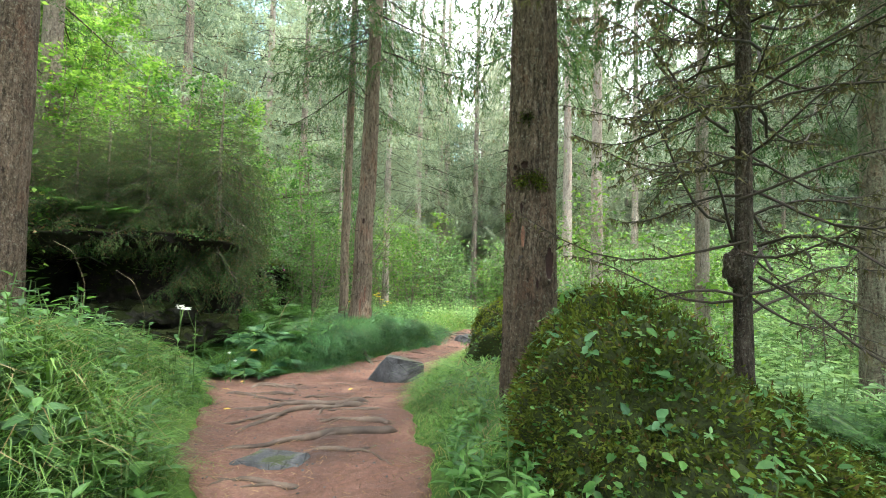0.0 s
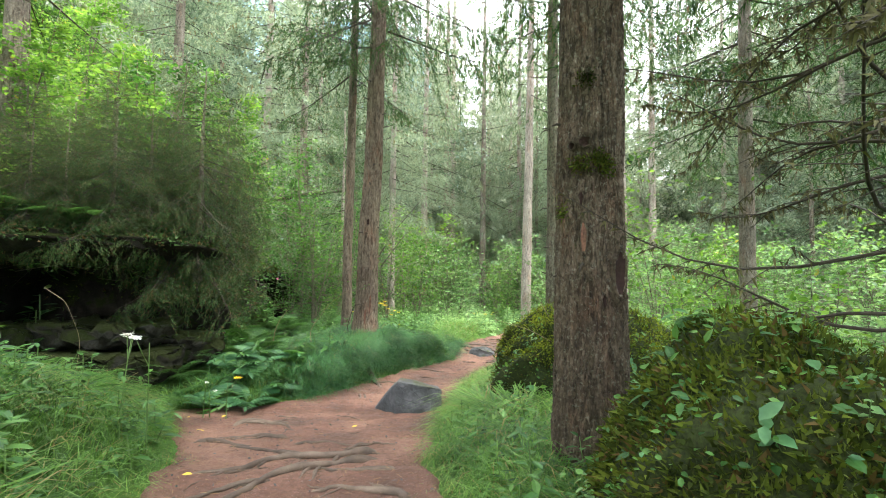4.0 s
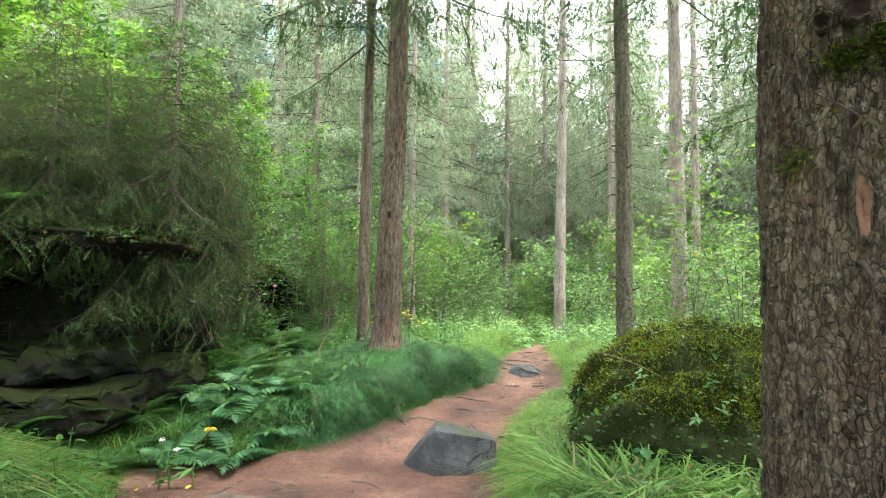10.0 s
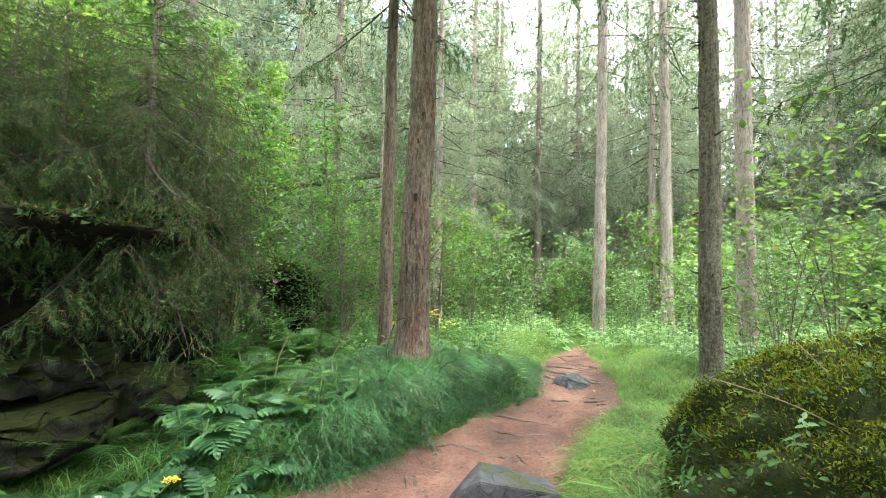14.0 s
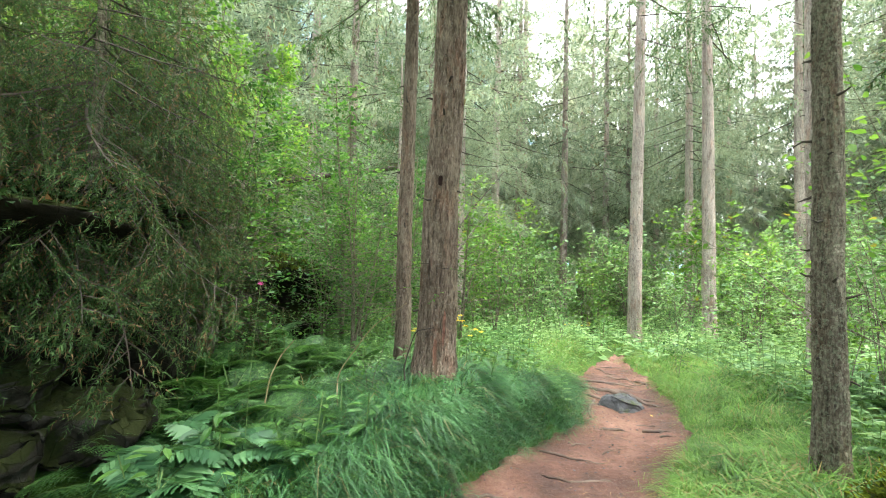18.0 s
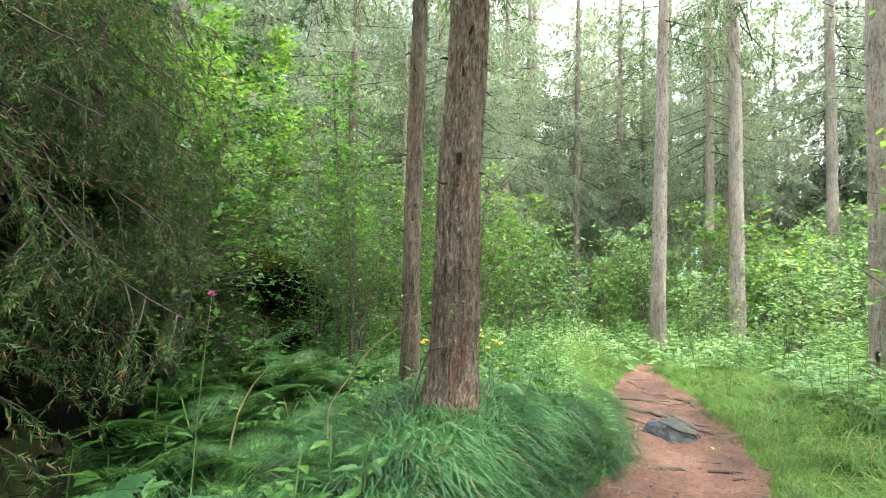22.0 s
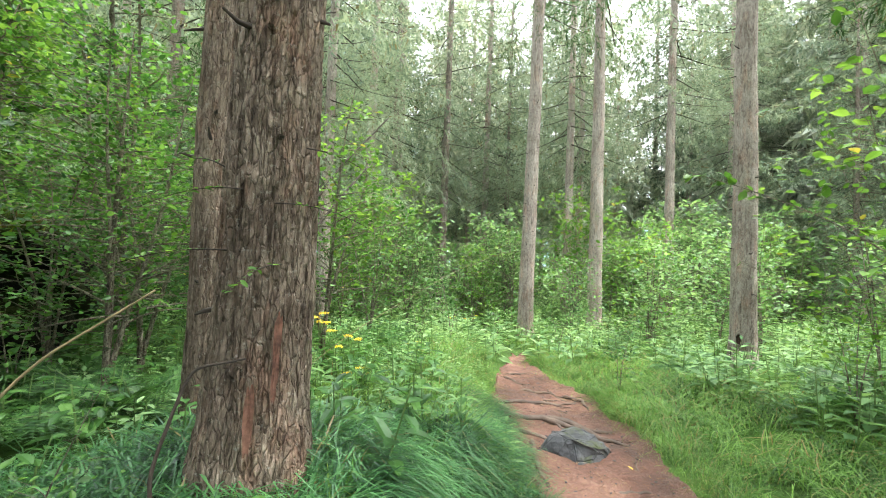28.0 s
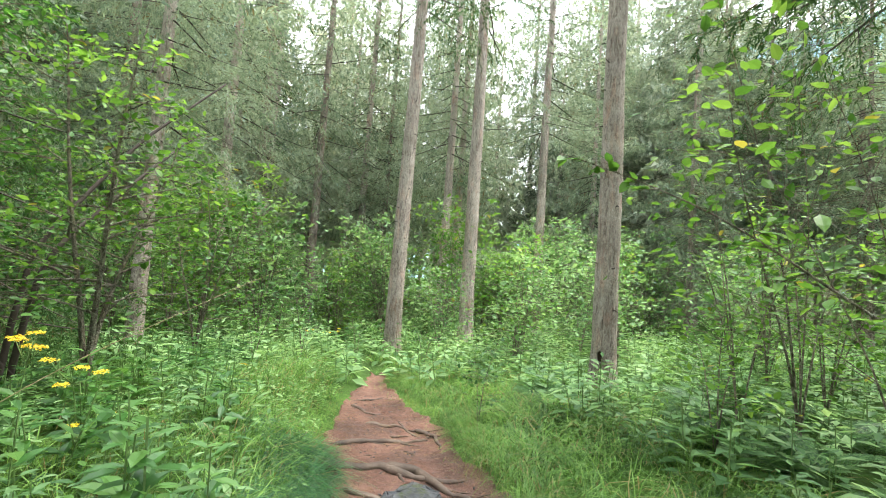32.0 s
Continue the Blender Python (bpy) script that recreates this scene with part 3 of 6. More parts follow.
HAZE_BOUGHS = [branch_template(7, 2, 4, 0.2, 0.42, h, s) for s, h in ((21, 0.6), (22, 1.0))]


def crown_mesh(name, z0, top, reach, n, boughs, mat, seed, shape=0.8, low=-14, wood=TWIG, lean=(0, 0), lower=None):
    r = np.random.default_rng(seed)
    t = (np.arange(n) + r.random(n)) / n
    z = z0 + (top - z0) * t
    a = np.arange(n) * 2.39996 + r.normal(0, 0.35, n)
    rad = (reach * (1 - t) ** shape + 0.18) * r.uniform(0.6, 1.15, n)
    elev = np.radians(low + (45 - low) * t ** 2 + r.normal(0, 7, n))
    x = np.stack([np.cos(a) * np.cos(elev), np.sin(a) * np.cos(elev), np.sin(elev)], -1)
    p = np.stack([lean[0] * z, lean[1] * z, z], -1)
    g = Geo()
    pick = r.integers(0, len(boughs), n)
    if lower:
        pick = np.where(z < z0 + 3.6, len(boughs) + pick % len(lower), pick)
    for k, ((wv, wf), (nv, nf)) in enumerate(boughs + (lower or [])):
        w = pick == k
        if w.any():
            up = np.tile((0, 0, 1.0), (w.sum(), 1)) + r.normal(0, 0.15, (w.sum(), 3))
            g.stamp(wv, wf, p[w], x[w], up, rad[w], 1)
            g.stamp(nv, nf, p[w], x[w], up, rad[w], 0)
    return g.mesh(name, mat, wood)


def bark_flakes(A, Z, girth, tall, seed):
    """Levels of loose bark scales over angle A and height Z: a jittered grid of cells with gaps between them."""
    r = np.random.default_rng(seed)
    na = int(girth / 0.03)
    nz = 600
    jit, level = r.uniform(0.15, 0.85, (na, nz, 2)), r.uniform(-0.6, 1.0, (na, nz))
    a = (A / (2 * np.pi) * na) + 0.35 * fbm(np.cos(A) * 3, np.sin(A) * 3, Z * 3, 2.0)
    z = (Z + 1.0) / tall + 0.3 * fbm(np.cos(A) * 4, np.sin(A) * 4 + seed, Z * 3, 2.0)
    ia, iz = np.floor(a).astype(int), np.floor(z).astype(int)
    d1, d2, lev = np.full(A.shape, 9.0), np.full(A.shape, 9.0), np.zeros(A.shape)
    for i in (-1, 0, 1):
        for j in (-1, 0, 1):
            p, q = (ia + i) % na, np.clip(iz + j, 0, nz - 1)
            d = np.hypot(ia + i + jit[p, q, 0] - a, iz + j + jit[p, q, 1] - z)
            near = d < d1
            d2 = np.where(near, d1, np.minimum(d2, d))
            lev = np.where(near, level[p, q], lev)
            d1 = np.where(near, d, d1)
    return lev * smooth(0.0, 0.22, d2 - d1) - 0.35 * smooth(0.16, 0.0, d2 - d1)


def trunk_mesh(r0, height, mat, seed, sides=16, rings=40, flare=0.3, relief=0.02, lean=(0, 0), taper=0.8, dense=5.0, flake=0.0, tall=0.07):
    """A tapered trunk with a flared foot and uneven bark."""
    zz = np.concatenate([np.linspace(-0.3, dense, rings), np.linspace(dense, height, 12)[1:]])
    a = np.arange(sides) * 2 * np.pi / sides
    Z, A = np.meshgrid(zz, a, indexing="ij")
    r = r0 * np.clip(1 - taper * Z / height, 0.04, 1.1)
    ca, sa = np.cos(A), np.sin(A)
    lobes = 0.75 + 0.5 * np.clip(fbm(2 * ca + seed, 2 * sa, 0, 0.7), -0.7, 1.2)
    r = r * (1 + flare * lobes * np.exp(-np.maximum(Z, 0) / 0.28))
    plates = np.abs(fbm(ca * 3.2 + seed, sa * 3.2, Z * 2.2, 2.0, 3))
    r = r * (1 + 0.03 * fbm(ca, sa, Z * 0.8 + seed, 1.3)) + relief * (np.clip(plates, 0, 0.5) - 0.3)
    if flake:
        r = r + flake * bark_flakes(A, Z, 2 * np.pi * r0, tall, seed)
        r = r - 1.6 * flake * smooth(0.2, 0.0, np.abs(fbm(ca * 9 + seed, sa * 9, Z * 1.5, 1.0, 3)))
    X, Y = r * ca + lean[0] * Z + 0.02 * fbm(Z, seed, 0, 0.5), r * sa + lean[1] * Z
    g = Geo()
    n, m = Z.shape
    i, j = np.meshgrid(np.arange(n - 1), np.arange(m), indexing="ij")
    j2 = (j + 1) % m
    g.add(np.stack([X, Y, Z], -1), np.stack([i * m + j, i * m + j2, (i + 1) * m + j2, (i + 1) * m + j], -1).reshape(-1, 4), 0, True)
    return g.mesh("trunk", mat)


def add_stubs(tree, r0, height, n, lo, hi, seed, mat=TWIG, lean=(0, 0), long=0.12):
    r = np.random.default_rng(seed)
    for _ in range(n):
        z, a = r.uniform(lo, hi), r.uniform(0, 2 * np.pi)
        rr = r0 * (1 - 0.8 * z / height) * 0.9
        d = np.array([math.cos(a), math.sin(a), r.uniform(-0.3, 0.4)])
        ln = long * r.uniform(0.3, 1.3)
        p0 = np.array([lean[0] * z, lean[1] * z, z]) + rr * d * (1, 1, 0)
        pts = np.array([p0 - 0.03 * d, p0 + 0.5 * ln * d, p0 + ln * d + (0, 0, r.uniform(-0.4, 0.3) * ln)])
        g = Geo()
        g.tube(pts, [0.016, 0.010, 0.005], 5)
        part("branch_stub", g.mesh("branch_stub", mat), tree)


def spruce(x, y, r0, height, label, bark, seed, z0=8, reach=2.2, n=70, lean=(0, 0), sides=24, rings=90, flare=0.35, relief=0.02, stubs=10, boughs=FAR_BOUGHS, mat=NEEDLE, taper=0.8, lower=None, flake=0.0, tall=0.07):
    t = thing("spruce_tree", label, "tree", (x, y, float(land(x, y)) - 0.03), "tall spruces by the path")
    part("trunk", trunk_mesh(r0, height, bark, seed, sides, rings, flare, relief, lean, taper, flake=flake, tall=tall), t)
    part("crown", crown_mesh("crown", z0, height, reach, n, boughs, mat, seed, lean=lean, lower=lower), t)
    add_stubs(t, r0, height, stubs, 0.8, min(z0, 7), seed, lean=lean)
    return t


big = spruce(0.87, 4.5, 0.272, 21, "thick spruce with flaking grey-brown bark beside a mossy boulder", BARK, 11, 5.6, 3.2, 130, sides=150, rings=400, flare=0.16, relief=0.025, stubs=14, taper=1.0, lower=NEAR_BOUGHS, flake=0.006, tall=0.045)
pair_a = spruce(-1.76, 9.72, 0.2, 22, "straight spruce with reddish flaking bark rising from a grass tussock", RBARK, 12, 6.0, 2.2, 110, lean=(0.022, 0), sides=136, rings=340, flare=0.62, relief=0.02, stubs=16, taper=1.2, lower=NEAR_BOUGHS, flake=0.0055, tall=0.06)
pair_a.scale = (1.05, 1.05, 1)
pair_b = spruce(-2.37, 10.88, 0.108, 19, "slender spruce close behind a thicker one", RBARK, 13, 5.6, 1.9, 100, lean=(0.004, 0), sides=32, rings=110, flare=0.3, stubs=12, lower=NEAR_BOUGHS)
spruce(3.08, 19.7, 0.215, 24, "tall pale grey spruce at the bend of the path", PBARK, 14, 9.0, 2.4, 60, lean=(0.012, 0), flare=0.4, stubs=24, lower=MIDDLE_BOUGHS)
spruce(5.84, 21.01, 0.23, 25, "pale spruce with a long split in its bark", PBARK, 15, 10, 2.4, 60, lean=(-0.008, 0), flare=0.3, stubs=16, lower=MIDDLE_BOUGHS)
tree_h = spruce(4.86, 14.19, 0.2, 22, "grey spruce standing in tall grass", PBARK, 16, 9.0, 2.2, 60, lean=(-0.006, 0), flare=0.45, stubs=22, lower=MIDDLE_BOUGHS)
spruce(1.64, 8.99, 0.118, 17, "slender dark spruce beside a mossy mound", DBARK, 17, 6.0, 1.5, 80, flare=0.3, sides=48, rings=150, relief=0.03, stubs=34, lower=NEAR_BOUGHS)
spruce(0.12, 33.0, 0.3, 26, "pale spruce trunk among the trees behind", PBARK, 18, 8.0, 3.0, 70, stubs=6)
spruce(6.0, 10.4, 0.16, 20, "grey spruce with boughs starting high up", GBARK, 19, 4.8, 2.6, 110, stubs=8, lower=NEAR_BOUGHS)
spruce(5.3, 5.5, 0.17, 18, "brown spruce with drooping boughs", DBARK, 20, 4.0, 2.0, 100, stubs=8, lower=NEAR_BOUGHS)
spruce(-4.95, 5.0, 0.26, 20, "old spruce with pale scaly bark on the bank", BARK, 21, 7.5, 2.2, 60, sides=48, rings=120, stubs=8)

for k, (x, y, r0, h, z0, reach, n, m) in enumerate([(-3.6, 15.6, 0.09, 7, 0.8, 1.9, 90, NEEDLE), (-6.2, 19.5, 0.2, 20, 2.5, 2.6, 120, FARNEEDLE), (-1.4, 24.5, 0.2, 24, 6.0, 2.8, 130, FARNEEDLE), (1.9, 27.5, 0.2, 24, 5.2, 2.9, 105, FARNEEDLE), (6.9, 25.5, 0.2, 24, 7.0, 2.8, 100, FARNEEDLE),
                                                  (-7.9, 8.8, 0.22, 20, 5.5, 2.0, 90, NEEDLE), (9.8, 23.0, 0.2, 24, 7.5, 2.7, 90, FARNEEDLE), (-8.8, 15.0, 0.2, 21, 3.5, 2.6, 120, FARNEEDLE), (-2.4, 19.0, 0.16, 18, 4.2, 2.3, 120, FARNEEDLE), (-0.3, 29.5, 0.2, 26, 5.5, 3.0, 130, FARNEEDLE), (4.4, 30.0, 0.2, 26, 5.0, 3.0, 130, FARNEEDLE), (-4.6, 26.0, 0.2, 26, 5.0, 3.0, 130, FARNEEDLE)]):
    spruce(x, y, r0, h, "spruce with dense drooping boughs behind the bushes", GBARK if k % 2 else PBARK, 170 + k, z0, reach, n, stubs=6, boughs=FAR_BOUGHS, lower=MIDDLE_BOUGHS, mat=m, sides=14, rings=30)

# ---- the young spruce with bare lower boughs, beside the mossy boulder ----
dead = thing("young_spruce", "slim half-dead spruce with bare lichened side branches", "tree", (2.29, 3.42, float(land(2.29, 3.42)) - 0.03))
part("trunk", trunk_mesh(0.068, 11, DEADBARK, 31, 24, 90, 0.5, 0.012, (0, 0), 0.85, 5), dead)
part("crown", crown_mesh("crown", 4.2, 11, 1.5, 46, NEAR_BOUGHS, NEEDLE, 31), dead)
for k in range(66):
    z, a = 0.95 + 3.7 * (k + rng.random()) / 66, k * 2.4 + rng.normal(0, 0.4)
    ln = rng.uniform(1.0, 2.1)
    d = np.array([math.cos(a), math.sin(a), rng.uniform(-0.12, 0.22)])
    side = np.array([-d[1], d[0], 0])
    u = np.linspace(0, 1, 8)[:, None]
    pts = np.array([0, 0, z]) + ln * u * d + side * 0.08 * ln * np.sin(3 * u + k) + np.array([0, 0, 0.12]) * ln * np.sin(4 * u + k)
    g = Geo()
    g.tube(pts, 0.013 * (1 - 0.85 * u[:, 0]), 5)
    for s in np.linspace(0.25, 0.97, 15):
        b = np.array([np.interp(s, u[:, 0], pts[:, j]) for j in range(3)])
        td = d * 0.6 + side * rng.choice([-1, 1]) * 0.7 + (0, 0, rng.uniform(-0.5, 0.2))
        tl = 0.42 * (1.15 - s) * rng.uniform(0.5, 1.3)
        g.tube(np.array([b, b + 0.5 * tl * td, b + tl * td + (0, 0, -0.06 * tl)]), [0.005, 0.0035, 0.0015], 3)
        n = 22 if z > 2.3 else 8
        q = b + tl * rng.random((n, 1)) * td
        g.stamp(np.array([(0, -.12, 0), (0, .12, 0), (1, 0, 0)]), np.array([(0, 1, 2)]), q, rng.normal(0, 0.4, (n, 3)) + (0, 0, -0.6), rng.normal(0, 1, (n, 3)), rng.uniform(0.03, 0.08, n), 1)
    part("branch", g.mesh("branch", TWIG, DEADNEEDLE), dead)
g = Geo()
bu, bv = np.meshgrid(np.linspace(0, np.pi, 12), np.linspace(0, 2 * np.pi, 18)[:-1], indexing="ij")
rr = 0.1 * (1 + 0.2 * fbm(bu, bv, 0, 2))
bp = np.stack([rr * np.sin(bu) * np.cos(bv) - 0.07, rr * np.sin(bu) * np.sin(bv) - 0.02, 1.35 + 1.4 * rr * np.cos(bu)], -1)
i, j = np.meshgrid(np.arange(11), np.arange(17), indexing="ij")
g.add(bp, np.stack([i * 17 + j, (i + 1) * 17 + j, (i + 1) * 17 + (j + 1) % 17, i * 17 + (j + 1) % 17], -1).reshape(-1, 4), 0, True)
part("burl", g.mesh("burl", DEADBARK), dead, "dark rounded burl on the stem")


def bark_patch(tree, name, radius, angle, z, wide, high, mats, seed, bulge=0.012, dent=0.03, label="", lean=0.0):
    """A scar or a bare place: an uneven rim of bark round a middle sunk by dent (0: flush on the bark)."""
    r = np.random.default_rng(seed)
    g = Geo()
    n, rings = 22, 6
    th = np.arange(n) * 2 * np.pi / n
    edge_r = 1 + 0.22 * fbm(np.cos(th) * 2 + seed, np.sin(th) * 2, 0, 1.2)
    V = []
    for q in range(rings + 1):
        f = q / rings
        a = angle + f * wide * edge_r * np.cos(th) / radius
        zz = z + f * high * edge_r * np.sin(th)
        lift = bulge * math.exp(-((f - 0.8) / 0.16) ** 2) - dent * (1 - f) ** 0.7 * (f < 0.7) - 0.015 * (f > 0.95) + 0.004 + r.normal(0, 0.003, n)
        rr = radius + lift
        V.append(np.stack([rr * np.cos(a) + lean * zz, rr * np.sin(a), zz], -1))
    V = np.concatenate(V)
    i, j = np.meshgrid(np.arange(rings), np.arange(n), indexing="ij")
    f = np.stack([i * n + j, (i + 1) * n + j, (i + 1) * n + (j + 1) % n, i * n + (j + 1) % n], -1)
    g.add(V, f[:4].reshape(-1, 4), 0, True)
    g.f.append((f[4:].reshape(-1, 4), 1, True))
    return part(name, g.mesh(name, *mats), tree, label)


# Near-black HOLE colour paints the shade inside; most middles are not sunk.
bark_patch(big, "rotten_hollow", 0.28, -1.12, 1.45, 0.062, 0.22, (HOLE, BARK), 1, 0.034, 0.0, "rotten hollow in the bark, its inner shade put into the colour")
bark_patch(big, "bark_knot", 0.252, -2.0, 2.38, 0.05, 0.055, (HOLE, BARK), 2, 0.035, 0.0, "dark knot where a branch broke off")
bark_patch(big, "bark_knot", 0.252, -2.35, 2.36, 0.03, 0.035, (HOLE, BARK), 22, 0.03, 0.0, "dark knot where a branch broke off")
bark_patch(big, "bark_knot", 0.24, -1.9, 2.9, 0.03, 0.03, (DBARK, BARK), 3, 0.03, 0.0, "knot where a branch broke off")
bark_patch(big, "bark_scar", 0.266, -2.08, 1.97, 0.016, 0.085, (HOLE, BARK), 4, 0.008, 0.0, "dark strip where bark flaked off")
bark_patch(big, "bark_scar", 0.27, -1.5, 1.25, 0.02, 0.06, (HOLE, BARK), 24, 0.012, 0.0, "dark strip where bark flaked off")
bark_patch(big, "bare_wood", 0.268, -2.02, 1.7, 0.028, 0.15, (RAW, BARK), 23, 0.008, 0.0, "reddish bare wood where bark peeled off")
bark_patch(pair_a, "rotten_hollow", 0.197, -1.5, 2.19, 0.032, 0.09, (HOLE, RBARK), 5, 0.014, 0.0, "woodpecker hole in the bark, its inner shade put into the colour", lean=0.022)
bark_patch(pair_a, "bare_wood", 0.226, -1.05, 0.65, 0.022, 0.3, (RAW, RBARK), 6, 0.012, 0.0, "reddish bare wood where bark peeled off", lean=0.022)
bark_patch(pair_a, "bare_wood", 0.245, -1.4, 0.42, 0.026, 0.22, (RAW, RBARK), 7, 0.012, 0.0, "reddish bare wood where bark peeled off", lean=0.022)
bark_patch(tree_h, "rotten_hollow", 0.225, -2.6, 0.55, 0.05, 0.14, (HOLE, PBARK), 8, 0.02, 0.02, "hollow near the foot of the trunk, its inner shade put into the colour")
for k, z in enumerate((1.54, 1.99, 2.84, 3.19, 3.54, 4.04)):
    bark_patch(pair_a, "bark_knot", 0.195 - 0.007 * z, -1.2 - 0.35 * (k % 3), z, 0.014, 0.014, (DBARK, RBARK), 10 + k, 0.014, 0.0, lean=0.022)
mg = Geo()
for (a0, z0, n) in ((-2.1, 2.22, 260), (-1.6, 2.26, 420), (-1.95, 2.85, 200), (-2.7, 1.9, 70), (-1.4, 2.2, 200)):
    a, z = a0 + rng.normal(0, 0.14, n), z0 + rng.normal(0, 0.03, n)
    mg.stamp(np.array([(0, -.2, 0), (0, .2, 0), (1, 0, 0)]), np.array([(0, 1, 2)]), np.stack([0.25 * np.cos(a), 0.25 * np.sin(a), z], -1), np.stack([np.cos(a), np.sin(a), -0.5 + 0 * a], -1) + rng.normal(0, 0.4, (n, 3)), rng.normal(0, 1, (n, 3)), rng.uniform(0.015, 0.045, n))
tagged(part("moss", mg.mesh("moss", MOSS), big, "olive moss tufts round the knots"), kind="stuff")


for k, (z, a) in enumerate(((1.3, -1.9), (1.25, -1.2), (1.05, -2.2), (1.5, -0.7), (1.0, -0.9), (1.4, -2.6))):
    d = np.array([math.cos(a), math.sin(a), 0.1])
    p0 = np.array([0.022 * z, 0, z]) + 0.18 * d
    side = np.array([-d[1], d[0], 0]) * (1 if k % 2 else -1)
    u = np.linspace(0, 1, 8)[:, None]
    ln = 0.34 + 0.06 * (k % 3)
    pts = p0 + ln * u * (0.55 * d + 0.8 * side) + np.array([0, 0, -0.12]) * u ** 2
    g = Geo()
    g.tube(pts, 0.0035 * (1 - 0.7 * u[:, 0]), 4)
    sprig = part("sprig", g.mesh("sprig", TWIG), pair_a, "thin leafy sprig growing from the trunk")
    lv = Geo()
    n = 16
    q = rng.random(n) * 0.8 + 0.2
    lv.stamp(LEAF_V, LEAF_F, np.stack([np.interp(q, u[:, 0], pts[:, j]) for j in range(3)], -1), rand_dirs(n, 0.3), unit_up(n, 0.3), rng.uniform(0.018, 0.04, n))
    tagged(part("sprig_leaves", lv.mesh("sprig_leaves", BEECH), sprig), kind="stuff")


# ---- rocks ----
def rock_mesh(name, size, mat, seed, rough=0.18, flat=0.0, n=40, cuts=0):
    r = np.random.default_rng(seed)
    u, v = np.meshgrid(np.linspace(0, np.pi, n), np.linspace(0, 2 * np.pi, 2 * n + 1)[:-1], indexing="ij")
    d = np.stack([np.sin(u) * np.cos(v), np.sin(u) * np.sin(v), np.cos(u)], -1)
    rad = 1 + rough * fbm(d[..., 0] + seed, d[..., 1], d[..., 2], 1.5, 4) + 0.35 * rough * fbm(d[..., 0], d[..., 1] + seed, d[..., 2], 6.5, 4)
    for _ in range(cuts):
        c = r.normal(0, 1, 3)
        c /= np.linalg.norm(c)
        h = r.uniform(0.55, 0.8)
        dot = np.maximum(d @ c, 1e-3)
        rad = np.where(dot * rad > h, h / dot + 0.015 * fbm(d[..., 0] * 5, d[..., 1] * 5, d[..., 2] * 5, 2), rad)
    p = d * rad[..., None] * np.array(size)
    g = Geo()
    m = 2 * n
    i, j = np.meshgrid(np.arange(n - 1), np.arange(m), indexing="ij")
    g.add(p, np.stack([i * m + j, (i + 1) * m + j, (i + 1) * m + (j + 1) % m, i * m + (j + 1) % m], -1).reshape(-1, 4), 0, cuts == 0)
    return g.mesh(name, mat), p.reshape(-1, 3), d.reshape(-1, 3)


def moss_on(parent, p, d, n, size, seed, zmin=-0.3, mat=MOSS, name="moss"):
    """Tufts of moss fronds over the upper faces of a rock (one part)."""
    r = np.random.default_rng(seed)
    ok = np.nonzero(d[:, 2] > zmin)[0]
    w = np.sqrt(np.clip(1 - d[ok, 2] ** 2, 0.02, 1)) * (0.4 + smooth(-0.25, 0.35, fbm(p[ok, 0] + seed, p[ok, 1], p[ok, 2], 4.5, 3)))
    pick = r.choice(ok, n, p=w / w.sum())
    q = p[pick] + r.normal(0, 0.024, (n, 3))
    nrm = d[pick] + r.normal(0, 0.55, (n, 3))
    g = Geo()
    g.stamp(np.array([(0, -.22, 0), (0, .22, 0), (1, 0, 0)]), np.array([(0, 1, 2)]), q, nrm, r.normal(0, 1, (n, 3)), size * r.uniform(0.5, 1.4, n))
    ob = part(name, g.mesh(name, mat), parent)
    return tagged(ob, kind="stuff")


def leaves_on(parent, p, d, n, size, seed, mat, name="creeping_leaves"):
    r = np.random.default_rng(seed)
    ok = np.nonzero(d[:, 2] > -0.25)[0]
    pick = r.choice(ok, n)
    q = p[pick] + d[pick] * r.uniform(0.01, 0.07, (n, 1))
    x = r.normal(0, 1, (n, 3)) * (1, 1, 0.35)
    g = Geo()
    g.stamp(LEAF_V, LEAF_F, q, x, d[pick] + (0, 0, 0.6), size * r.uniform(0.4, 1.4, n))
    return tagged(part(name, g.mesh(name, mat), parent), kind="stuff")


def mound_shape(mesh, p, stretch, along, factor, seed):
    """Draws one side of a boulder out into a low skirt and gives its moss cushions."""
    q = p.copy()
    q[:, 0] = np.where(p[:, 0] > 0, p[:, 0] * stretch, p[:, 0])
    q[:, 2] = np.where(p[:, 2] > -0.3, (p[:, 2] + 0.3) * np.interp(q[:, 0], along, factor) - 0.3, p[:, 2])
    n = q / np.linalg.norm(q, axis=1)[:, None]
    q = q + n * (0.085 * fbm(q[:, 0] + seed, q[:, 1], q[:, 2], 3.2, 3) + 0.06 * np.abs(fbm(q[:, 0], q[:, 1] + seed, q[:, 2], 9.0, 3)))[:, None]
    mesh.vertices.foreach_set("co", q.ravel())
    mesh.update()
    return q


boulder = thing("mossy_boulder", "large boulder covered in thick moss and small plants", "boulder", (1.4, 3.1, 0.5))
bm1, bp1, bd1 = rock_mesh("rock", (0.8, 0.92, 1.02), MOSSROCK, 41, 0.12, n=80)
bp1 = mound_shape(bm1, bp1, 2.1, (-0.8, -0.4, 0.0, 0.5, 1.0, 1.6), (1.1, 1.13, 0.92, 0.58, 0.4, 0.3), 41)
part("rock", bm1, boulder)
moss_on(boulder, bp1, bd1, 80000, 0.038, 42, -0.6)
leaves_on(boulder, bp1, bd1, 3200, 0.034, 43, ALDER)
slope = bp1[:, 0] > 0.35
moss_on(boulder, bp1[slope], bd1[slope], 50000, 0.038, 242, -0.5, MOSS, "moss_on_the_slope")
